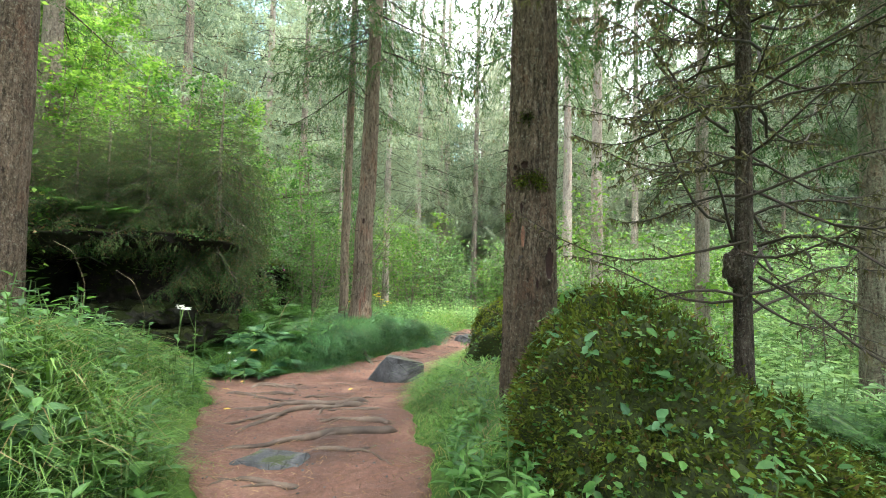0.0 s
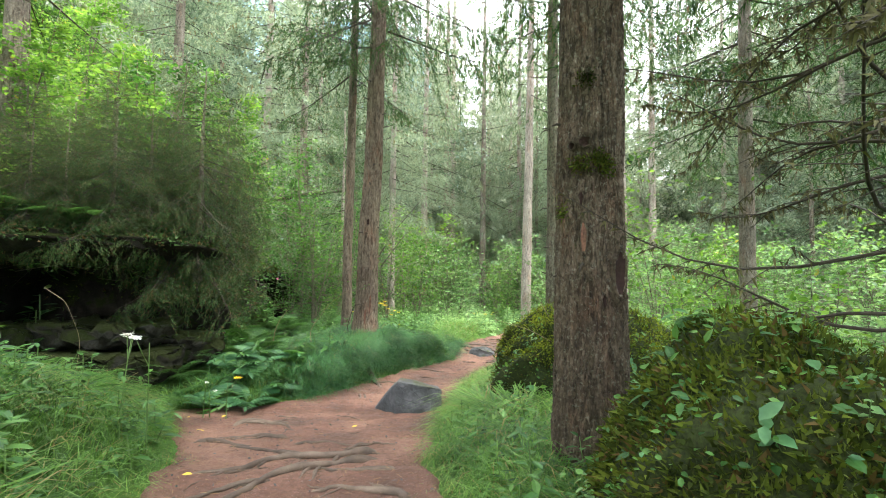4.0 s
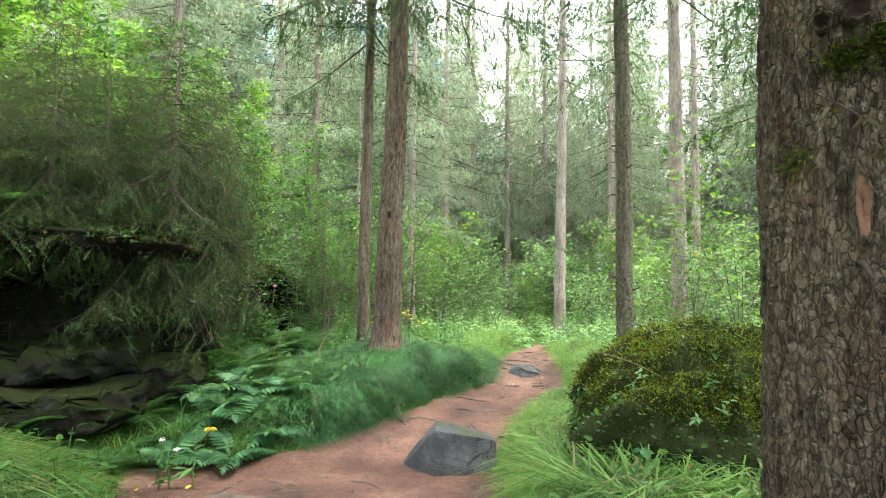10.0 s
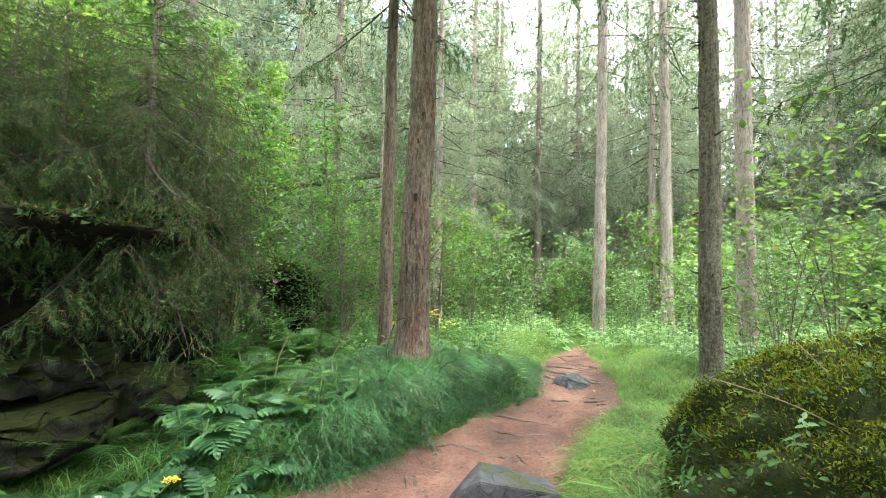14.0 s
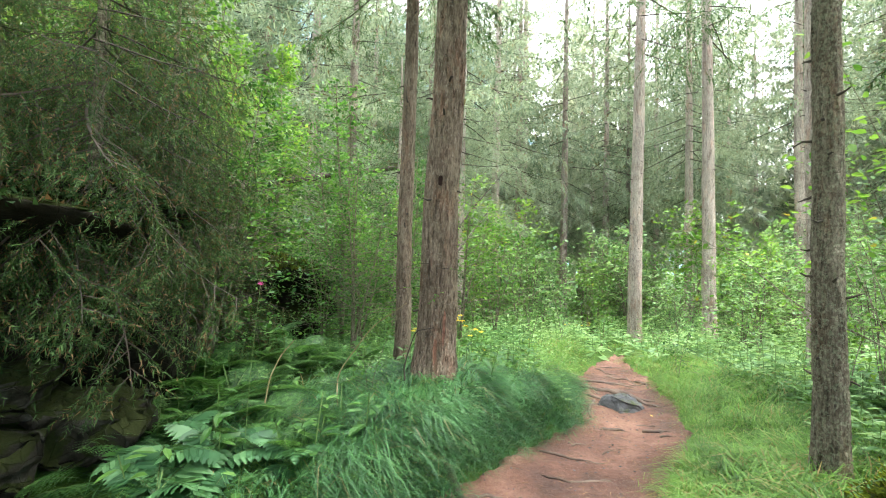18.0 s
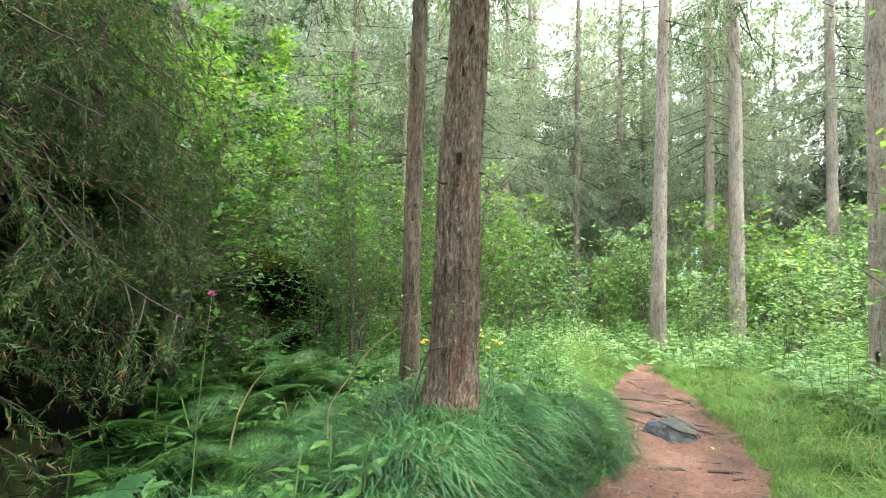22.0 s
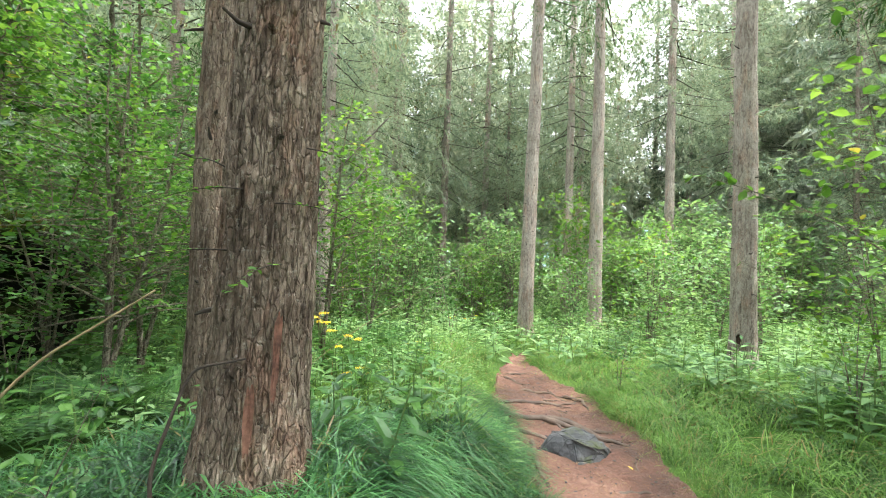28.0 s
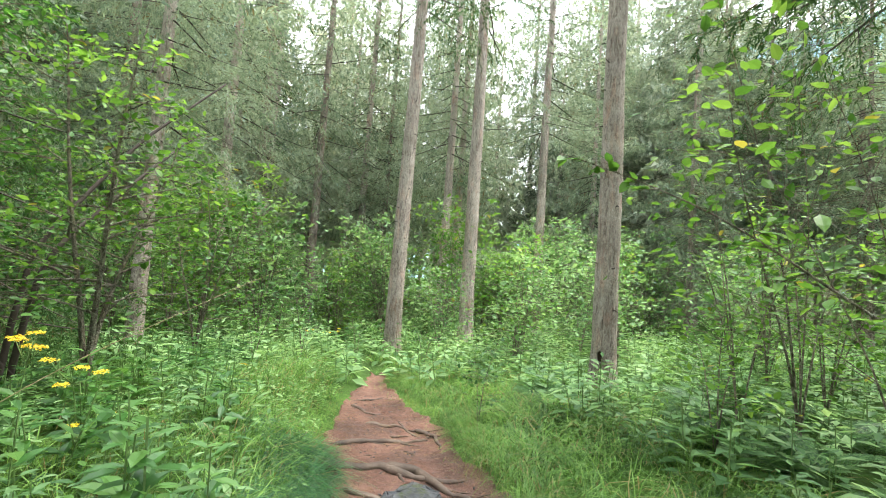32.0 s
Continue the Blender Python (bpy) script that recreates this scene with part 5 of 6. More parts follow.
for k, (x, y, m, s) in enumerate([(3.5, 8.2, 0, 0.9), (1.9, 12.9, 1, 0.7), (0.6, 17.6, 1, 1.1), (1.7, 17.8, 1, 1.0), (-0.3, 16.2, 1, 0.9), (-2.3, 9.2, 1, 0.5), (-3.75, 11.3, 1, 0.75), (-4.0, 10.2, 1, 0.6), (2.8, 16.8, 1, 0.8), (3.3, 11.2, 0, 0.8), (4.2, 9.9, 0, 1.0), (2.9, 4.9, 0, 0.7), (3.8, 5.9, 0, 1.0), (3.4, 7.0, 0, 0.9)]):
    shrub("sapling", "young sapling with fresh green leaves" if m == 0 else "thin dark-stemmed sapling beside the path", "sapling", x, y, SAP[m], "saplings beside the path", 97.0 * k, s)
HAZEL = shrub_meshes(3.5, 1.5, 5, 12, 6, 0.105, BEECH, 79, True, 0.3, DBARK, 0.011)
hazel = shrub("hazel_bush", "tall hazel bush with large bright green leaves", "bush", 2.85, 9.75, HAZEL, turn=0, scale=0.95)
shrub("hazel_bush", "smaller hazel bush with large bright green leaves", "bush", 3.75, 11.3, HAZEL, turn=140, scale=1.0)
shrub("hazel_bush", "high hazel bush with spreading leafy twigs", "bush", 4.5, 11.2, HAZEL, turn=230, scale=1.4)
g, lv = Geo(), Geo()
arm = np.array([(2.75, 9.2, 0.9), (2.2, 9.25, 1.3), (1.65, 9.42, 1.56), (1.42, 9.95, 2.03), (1.15, 10.35, 2.28), (0.93, 10.66, 2.44)]) - np.array(hazel.location)
u = np.linspace(0, 1, 40)
arm = np.stack([np.interp(u, np.linspace(0, 1, 6), arm[:, k]) for k in range(3)], -1)
for k in range(3):
    arm[3:-3, k] = np.convolve(arm[:, k], np.ones(7) / 7, "valid")
g.tube(arm, 0.011 * (1 - 0.8 * u), 6)
for t in np.linspace(0.3, 0.97, 15):
    b = np.array([np.interp(t, u, arm[:, k]) for k in range(3)])
    d = rng.normal(0, 1, 3) * (1, 1, 0.4) + (-0.4, 0.5, 0)
    d /= np.linalg.norm(d)
    ln = 0.28 * (1.2 - t)
    g.tube(np.array([b, b + 0.5 * ln * d, b + ln * d + (0, 0, -0.02)]), [0.004, 0.003, 0.0015], 4)
    n = 5
    lv.stamp(LEAF_V * (1, 1.15, 1), LEAF_F, b + ln * rng.random((n, 1)) * d, d + rng.normal(0, 0.6, (n, 3)) * (1, 1, 0.4), unit_up(n, 0.35), rng.uniform(0.05, 0.095, n))
arm_ob = part("branch", g.mesh("branch", DBARK), hazel, "long dark twig arching towards the path")
part("leaves", lv.mesh("leaves", BEECH), arm_ob)

# ---- young drooping spruces over the hollow ----
YOUNG_CROWNS = {"draped": crown_mesh("crown", 0.1, 2.7, 1.15, 95, NEAR_BOUGHS, YOUNG, 80, 0.7, -40), "upright": crown_mesh("crown", 0.25, 2.7, 1.3, 90, NEAR_BOUGHS, YOUNG, 81, 0.75, -8),
                "tall": crown_mesh("crown", 0.2, 3.5, 1.35, 105, NEAR_BOUGHS, YOUNG, 82, 0.75, -28)}
YOUNG_TRUNK = trunk_mesh(0.05, 2.8, DBARK, 80, 12, 20, 0.3, 0.006, dense=1.8)
for k, (x, y, z, shape, s) in enumerate([(-3.8, 7.55, 2.0, "draped", 1.0), (-4.9, 7.3, 2.4, "upright", 0.68), (-5.8, 7.7, 2.4, "upright", 0.7), (-6.8, 7.3, 2.3, "upright", 0.7), (-4.6, 8.4, 2.5, "upright", 0.65), (-3.75, 8.2, 2.2, "draped", 0.75), (-4.7, 10.3, 0.9, "tall", 0.7), (-4.3, 7.2, 2.35, "draped", 0.62), (-4.5, 6.8, 2.3, "tall", 0.6), (-5.0, 6.65, 2.35, "draped", 0.5), (-5.5, 6.7, 2.3, "tall", 0.55), (-6.3, 6.7, 2.3, "tall", 0.55)]):
    t = thing("young_spruce", "dense young spruce with drooping dark green boughs over the hollow", "tree", (x, y, z - 0.1), "young spruces on the bank", turn=83.0 * k)
    t.scale = (s, s, s)
    part("trunk", YOUNG_TRUNK, t)
    part("crown", YOUNG_CROWNS[shape], t)

# ---- the forest behind: spruces of a few builds, each a tree of its own ----
FOREST = []
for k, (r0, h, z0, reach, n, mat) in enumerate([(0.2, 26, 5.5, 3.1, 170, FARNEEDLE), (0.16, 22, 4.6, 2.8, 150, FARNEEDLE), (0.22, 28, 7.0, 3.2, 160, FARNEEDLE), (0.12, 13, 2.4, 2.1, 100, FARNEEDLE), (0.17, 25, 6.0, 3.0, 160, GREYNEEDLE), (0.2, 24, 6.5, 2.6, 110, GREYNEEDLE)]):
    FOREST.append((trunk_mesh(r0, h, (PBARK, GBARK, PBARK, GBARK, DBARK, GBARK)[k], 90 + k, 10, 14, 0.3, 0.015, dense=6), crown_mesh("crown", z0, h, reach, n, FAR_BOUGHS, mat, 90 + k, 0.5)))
KINDS = ("tall spruce of the forest behind, paled for haze", "dark spruce with dense boughs in the forest", "high-crowned spruce with a bare pale trunk", "smaller spruce with thin boughs low on its trunk", "slim dark-barked spruce of the forest behind")
fr = np.random.default_rng(21)
placed = [(-1.6, 9.5), (3.2, 20.4), (5.8, 21.0), (4.9, 14.2), (0.1, 33.0), (6, 10.4), (5.3, 5.5), (-1.4, 24.5), (1.9, 27.5), (6.9, 25.5), (9.8, 23)]
count, tries = 0, 0
while count < 50 and tries < 9000:
    tries += 1
    x, y = fr.uniform(-22, 27), fr.uniform(-7, 40)
    near_walk = -7.5 < x < 10.5 and -4 < y < 21
    if near_walk or (x < -6 and y < 22) or (-8 < x < 15 and y < 26) or y < 4 or (x - 4.2 - 0.42 * (y - 7)) ** 2 < 0.8:
        continue
    if min((x - a) ** 2 + (y - b) ** 2 for a, b in placed) < 7.5:
        continue
    placed.append((x, y))
    count += 1
    k = int(fr.choice(5, p=(0.27, 0.22, 0.2, 0.12, 0.19)))
    t = thing("spruce_tree", KINDS[k], "tree", (x, y, float(land(x, y)) - 0.1), "spruces of the forest", turn=fr.uniform(0, 360))
    s = fr.uniform(0.85, 1.15)
    t.scale = (s, s, s)
    part("trunk", FOREST[k][0], t)
    part("crown", FOREST[k][1], t)


# Unseen spruces added round the start of the walk to shade the foreground.
for k, (x, y) in enumerate([(-3.2, -1.6), (2.6, -1.2), (-0.8, -4.5), (-6.2, 0.8), (5.2, 0.6), (4.4, -3.5), (-4.8, -4.5), (7.6, 2.6), (-8.2, 3.0), (8.4, -1.5)]):
    t = thing("spruce_tree", KINDS[2], "tree", (x, y, float(land(x, y)) - 0.1), "spruces of the forest", turn=57.0 * k)
    part("trunk", FOREST[5][0], t)
    part("crown", FOREST[5][1], t)


# ---- far woods: nobody could count these ----
def far_woods():
    g = Geo()
    r = np.random.default_rng(33)
    made = 0
    while made < 270:
        a, dist = r.uniform(-1.5, 1.6), 33 + 55 * r.random() ** 1.3
        x, y = dist * math.sin(a), dist * math.cos(a)
        made += 1
        open_way = 0.42 < math.atan2(x, y - 4) < 0.54
        if open_way and r.random() < 0.2:
            continue
        h, z = min(r.uniform(22, 38), dist * (r.uniform(0.25, 0.6) if open_way else r.uniform(0.45, 0.75))), float(land(x, y)) - 0.3
        u = np.linspace(0, 1, 4)
        g.tube(np.stack([x + 0 * u, y + 0 * u, z + h * u], -1), 0.2 * (1.05 - u), 5, 1, cap=False)
        n = 50
        t = (np.arange(n) + r.random(n)) / n
        b = np.arange(n) * 2.4 + r.random()
        low = r.uniform(0.06, 0.3)
        zz = z + h * (low + (1 - low) * t)
        rad = (min(3.2, 0.16 * h) * (1 - t) ** 0.55 + 0.2) * r.uniform(0.7, 1.15, n)
        e = np.radians(-18 + 55 * t ** 2)
        d = np.stack([np.cos(b) * np.cos(e), np.sin(b) * np.cos(e), np.sin(e)], -1)
        for q in (0, 1):
            w = np.arange(n) % 2 == q
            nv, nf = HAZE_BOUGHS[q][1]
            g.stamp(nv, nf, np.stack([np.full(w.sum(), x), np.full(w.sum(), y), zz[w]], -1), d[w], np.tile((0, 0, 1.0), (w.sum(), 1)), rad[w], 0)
    # The far woods' pale needle colour stands for haze over the distance.
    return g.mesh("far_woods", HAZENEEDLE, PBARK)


thing("far_woods", "dense spruce forest in the distance, haze put into its pale colour", "forest", kind="stuff", data=far_woods())


# ---- distance: a wooded mountainside beyond the forest, blue-green from painted haze ----
def hill_mesh():
    g = Geo()
    a, u = np.linspace(-2.6, 2.6, 110), np.linspace(0, 1, 20)
    A, U = np.meshgrid(a, u, indexing="ij")
    top = 40 + 7 * fbm(A, 0 * A, 1, 1.9) + 150 * smooth(0.2, -0.12, A) + 125 * smooth(0.68, 0.95, A)
    R = 170 + 150 * U
    Z = -3 + top * U ** 0.9 + 2.5 * fbm(A * 24, U * 9, 0, 1.0)
    n, m = A.shape
    i, j = np.meshgrid(np.arange(n - 1), np.arange(m - 1), indexing="ij")
    g.add(np.stack([R * np.sin(A), R * np.cos(A), Z], -1), np.stack([i * m + j, (i + 1) * m + j, (i + 1) * m + j + 1, i * m + j + 1], -1).reshape(-1, 4), 0, True)
    k = Nodes("slope_with_haze_glow")
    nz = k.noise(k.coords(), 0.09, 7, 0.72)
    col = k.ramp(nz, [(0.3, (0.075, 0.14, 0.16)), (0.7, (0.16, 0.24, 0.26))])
    # Emission and blue tint stand in for light scattered by haze.
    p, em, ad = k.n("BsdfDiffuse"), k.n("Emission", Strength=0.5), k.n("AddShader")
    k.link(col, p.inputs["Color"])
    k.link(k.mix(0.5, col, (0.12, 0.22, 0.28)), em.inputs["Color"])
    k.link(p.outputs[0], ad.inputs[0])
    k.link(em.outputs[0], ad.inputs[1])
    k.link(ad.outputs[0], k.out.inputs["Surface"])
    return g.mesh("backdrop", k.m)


thing("backdrop", "distant wooded mountainside, blue-green haze put into its colour and glow", "backdrop", kind="structure", data=hill_mesh())


# ---- undergrowth ----
def in_open(x, y):
    """Keeps plants off the path and out of rocks."""
    k = smooth(0.02, 0.25, off_path(x, y))
    for cx, cy, rx, ry in ((1.42, 3.05, 0.8, 0.75), (1.55, 6.75, 0.85, 0.65), (-4.6, 7.4, 1.3, 0.7), (0.87, 4.5, 0.24, 0.24), (-1.68, 9.74, 0.2, 0.2), (-0.68, 7.1, 0.3, 0.25)):
        k = k * (((x - cx) / rx) ** 2 + ((y - cy) / ry) ** 2 > 1)
    return k


grass_patch("grass", 30000, (-4.4, -0.6, 0.6, 6.3), lambda x, y: in_open(x, y) * (x < -1), 0.35, GRASS, "long green grass on the bank beside the path", clump=0.1, droop=True)
grass_patch("grass", 7000, (-3.9, -1.6, 6.5, 9.2), lambda x, y: in_open(x, y) * (x < path_left(y)), 0.42, SEDGE, "arching dark green sedge among ferns and thistles", clump=0.13, droop=True)
grass_patch("grass", 6500, (0.1, 2.4, 5.1, 7.2), lambda x, y: in_open(x, y) * (x > path_right(y)) * smooth(1.75, 1.35, np.hypot((x - 1.5) / 1.0, (y - 6.75) / 0.9)), 0.58, GRASS, "long bending grass against the foot of a mossy boulder", clump=0.12, droop=True)
grass_patch("grass", 1800, (-4.2, -0.6, 0.6, 6.3), lambda x, y: in_open(x, y) * (x < -1), 0.45, GRASS, "taller blades of grass on the bank")
grass_patch("grass", 15000, (-3.4, 0.4, 6.9, 10.6), lambda x, y: in_open(x, y) * (x < path_left(y)) * smooth(1.9, 0.7, np.hypot((x + 1.3) * 0.9, y - 9.2)), 0.44, SEDGE, "tussock of dark green sedge round the spruce trunks", clump=0.09, droop=True)
grass_patch("grass", 13000, (-4.2, 0.8, 6.4, 16.5), lambda x, y: in_open(x, y) * (x < path_left(y)) * smooth(2.2, 0.4, path_left(y) - x), 0.36, GRASS, "lush green grass along the path")
grass_patch("grass", 16000, (-0.6, 2.4, 3.2, 9.5), lambda x, y: in_open(x, y) * (x > path_right(y)) * smooth(1.8, 0.5, x - path_right(y)), 0.4, GRASS, "long bending grass below the mossy boulder", clump=0.14, droop=True)
grass_patch("grass", 21000, (0.0, 5.5, 9.0, 19), lambda x, y: in_open(x, y) * (x > path_right(y)) * smooth(3.2, 0.6, x - path_right(y)), 0.36, GRASS, "fresh green grass between the path and the bushes", clump=0.16, droop=True)
grass_patch("grass", 9000, (-4, 2.5, 1.5, 15), lambda x, y: smooth(-0.2, 0.05, off_path(x, y)) * smooth(0.3, 0.1, off_path(x, y)) * smooth(-0.3, 0.2, fbm(x, y, 9, 2.2)), 0.2, DRY, "short dry grass fringing the path")
grass_patch("grass", 12000, (-6, 9, 14, 27), lambda x, y: in_open(x, y), 0.42, GRASS, "grass of the clearing beyond the bend")

grass_patch("grass", 11000, (-2.9, 0.6, 7.4, 12.5), lambda x, y: (x < path_left(y)) * smooth(-0.02, 0.08, off_path(x, y)) * smooth(0.75, 0.4, off_path(x, y)), 0.27, SEDGE, "dark green sedge hanging over the edge of the path", clump=0.05, edge=0.8, droop=True)
grass_patch("grass", 12000, (-0.6, 2.6, 4.5, 13.5), lambda x, y: in_open(x, y) * (x > path_right(y)) * smooth(0.5, 0.25, off_path(x, y)), 0.3, GRASS, "bright grass hanging over the edge of the path", edge=0.65)


def herb_template(leaves, seed, tall=1.0, lt=(LEAF_V, LEAF_F)):
    r = np.random.default_rng(seed)
    g = Geo()
    z = np.linspace(0.15, 1, leaves) * tall
    a = np.arange(leaves) * 2.4 + r.normal(0, 0.3, leaves)
    p = np.stack([0.05 * np.cos(a), 0.05 * np.sin(a), z], -1)
    x = np.stack([np.cos(a), np.sin(a), r.uniform(-0.3, 0.5, leaves)], -1)
    g.stamp(lt[0] * (1, 0.75, 1), lt[1], p, x, np.tile((0, 0, 1.0), (leaves, 1)), 0.5 * (1.15 - 0.6 * z / tall))
    u = np.linspace(0, tall, 4)
    g2 = Geo()
    g2.tube(np.stack([0 * u, 0 * u, u], -1), 0.012 * np.ones(4), 3, cap=False)
    pack = lambda q: (np.concatenate(q.v), np.concatenate([f for f, _, _ in q.f]))
    return pack(g), pack(g2)


HERBS = [herb_template(9, 1), herb_template(12, 2, 1.2), herb_template(7, 3, 0.8)]
FAR_HERBS = [herb_template(9, 1, 1.0, (SMALL_V, SMALL_F)), herb_template(12, 2, 1.2, (SMALL_V, SMALL_F)), herb_template(9, 3, 0.8, (SMALL_V, SMALL_F))]


def herb_patch(n, box, keep, size, mat, label, kinds=HERBS):
    p = scatter(n, box, keep)
    z = land(p[:, 0], p[:, 1]) - 0.02
    kind = rng.integers(0, 3, n)
    s = size * rng.uniform(0.5, 1.4, n)
    g = Geo()
    for k, ((lv, lf), (sv, sf)) in enumerate(kinds):
        w = kind == k
        q, d, up = np.column_stack([p[w], z[w]]), rand_dirs(w.sum(), 0), unit_up(w.sum(), 0.2)
        g.stamp(lv, lf, q, d, up, s[w], 0)
        g.stamp(sv, sf, q, d, up, s[w], 1)
    return thing("undergrowth", label, "plants", kind="stuff", data=g.mesh("undergrowth", mat, GREENSTEM))


herb_patch(900, (-6.5, -0.4, 7, 19), lambda x, y: in_open(x, y) * (x < path_left(y) - 0.5), 0.34, HERB, "leafy green herbs under the bushes")
herb_patch(1300, (-4, 0.9, 10.5, 22), lambda x, y: in_open(x, y) * (x < path_left(y) - 0.2), 0.2, MEADOW, "light green herbs of the clearing")
herb_patch(430, (-4.5, -1.2, 1, 6.5), lambda x, y: in_open(x, y) * (x < -1.2), 0.26, HERB, "leafy herbs in the grass of the bank")
herb_patch(520, (-0.4, 3.6, 1.0, 5.6), lambda x, y: in_open(x, y) * (x > path_right(y)), 0.24, HERB, "small leafy plants at the foot of the boulder")
herb_patch(2200, (2.0, 13, 3.5, 15), lambda x, y: in_open(x, y) * (x > path_right(y) + 1.3), 0.36, MEADOW, "bright leafy undergrowth below the spruces", FAR_HERBS)
herb_patch(2600, (-7, 15, 15, 32), lambda x, y: in_open(x, y), 0.45, MEADOW, "light green undergrowth of the far clearing", FAR_HERBS)
herb_patch(2200, (-16, -5, 5, 30), lambda x, y: in_open(x, y), 0.55, HERB, "green undergrowth on the slope", FAR_HERBS)


# ---- ferns and thistles ----
def frond_mesh(length, mat, seed, pinnae=16, width=0.3, tooth=True):
    r = np.random.default_rng(seed)
    u = np.linspace(0, 1, 8)
    pts = np.stack([length * u * 0.95, 0 * u, length * (0.55 * u - 0.62 * u ** 2)], -1)
    g = Geo()
    g.tube(pts, 0.006 * (1 - 0.8 * u), 4, 1, cap=False)
    t = np.linspace(0.15, 0.98, pinnae)
    base = np.stack([np.interp(t, u, pts[:, j]) for j in range(3)], -1)
    ln = length * width * np.sin(np.pi * np.clip(0.18 + 0.82 * t, 0, 1)) ** 0.8 + 0.02
    for sgn in (-1, 1):
        d = np.stack([0.35 + 0.1 * r.random(pinnae), sgn * np.ones(pinnae), -0.15 - 0.1 * r.random(pinnae)], -1)
        if tooth:
            m = 7
            for k in range(m):
                q = base + (ln * (k + 0.3) / m)[:, None] * d / np.linalg.norm(d, axis=1)[:, None]
                for sd in (-1, 1):
                    x = d * 0.5 + np.array([sd * 1.0, 0, 0])
                    g.stamp(SMALL_V, SMALL_F, q, x, np.tile((0, 0, 1.0), (pinnae, 1)), ln * 0.24 * (1.1 - k / m))
        else:
            g.stamp(LEAF_V * (1, 0.8, 1), LEAF_F, base - 0.1 * ln[:, None] * d, d, np.tile((0, 0, 1.0), (pinnae, 1)), ln * 1.05)
    if not tooth:
        wide = np.array([(0.0, -.05, 0), (0.0, .05, 0), (1, .06, 0), (1, -.06, 0)])
        seg = np.diff(pts, axis=0)
        g.stamp(wide, np.array([(0, 1, 2, 3)]), pts[:-1], seg, np.tile((0, 0, 1.0), (len(seg), 1)), np.stack([np.linalg.norm(seg, axis=1) * 1.05, np.full(len(seg), length * 0.75), np.ones(len(seg))], -1))
        g.stamp(LEAF_V * (1, 0.9, 1), LEAF_F, pts[-2:-1], seg[-1:], np.array([(0, 0, 1.0)]), length * 0.24)
    return g.mesh("frond", mat, GREENSTEM)


FRONDS = [frond_mesh(0.62, FERN, 5), frond_mesh(0.8, FERN, 6)]
THFRONDS = [frond_mesh(0.5, THISTLE, 7, 9, 0.36, False), frond_mesh(0.62, THISTLE, 8, 10, 0.34, False)]


def fern(x, y, kinds, name, label, category, n, seed, scale=1.0, group="", lift=0.0):
    r = np.random.default_rng(seed)
    t = thing(name, label, category, (x, y, float(land(x, y)) + lift), group)
    for k in range(n):
        ob = part("frond" if kinds is FRONDS else "leaf", kinds[k % 2], t)
        s = scale * r.uniform(0.75, 1.15)
        ob.matrix_basis = pose(0, 0, 0.02 + (0.12 * r.random() if kinds is THFRONDS else 0), r.uniform(-15, 15), r.uniform(-35, 5), k * 360 / n + r.uniform(-25, 25)) @ Matrix.Scale(s, 4)
    return t


for k, (x, y, s) in enumerate([(-3.9, 9.9, 1.0), (-3.5, 10.6, 1.1), (-4.3, 10.9, 1.2), (-3.6, 9.2, 1.0), (-4.7, 11.1, 1.1), (-3.9, 7.2, 0.9), (-4.3, 6.3, 0.9), (-3.6, 6.5, 0.8), (-4.9, 6.1, 1.0), (-3.56, 8.11, 1.0), (-3.08, 8.29, 1.0), (-2.65, 8.06, 0.85), (-3.3, 7.75, 0.9), (-2.8, 8.6, 0.9), (3.5, 10.6, 0.9), (4.4, 11.8, 1.0), (3.4, 11.36, 0.8), (-3.35, 8.5, 1.1), (-3.9, 8.0, 1.0), (-3.6, 8.9, 1.1), (-4.2, 9.3, 1.1), (-3.1, 9.2, 0.9), (-3.5, 10.2, 1.0), (-4.4, 10.6, 1.2), (-2.9, 11.2, 0.9), (-3.4, 11.6, 1.0), (-5.4, 6.2, 1.2), (-4.6, 6.0, 1.1),
                               (4.9, 11.0, 1.1), (4.3, 12.0, 0.9), (2.9, 2.2, 1.0), (3.2, 3.4, 1.0), (2.6, 4.4, 0.9), (5.7, 12.4, 1.1), (3.1, 13.4, 0.9)]):
    fern(x, y, FRONDS, "fern", "green fern with arching feathered fronds", "fern", 9, 100 + k, s, "ferns in the undergrowth")
for k, (x, y, z) in enumerate([(-5.4, 6.75, 2.3), (-4.75, 6.8, 2.3), (-6.1, 6.9, 2.3)]):
    fern(x, y, FRONDS, "fern", "large fern hanging over the rock ledge", "fern", 8, 160 + k, 1.1, "ferns in the undergrowth", z - float(land(x, y)))
for k, (x, y, s) in enumerate([(-2.75, 6.95, 1.1), (-3.05, 7.35, 1.2), (-2.5, 7.35, 1.0), (-2.9, 7.8, 1.2), (-3.2, 6.75, 0.9), (-2.45, 7.9, 0.9), (-3.3, 7.75, 1.1)]):
    fern(x, y, THFRONDS, "thistle_plant", "leafy thistle with broad lobed blue-green leaves", "plant", 6, 130 + k, 0.7 * s, "thistles beside the path")


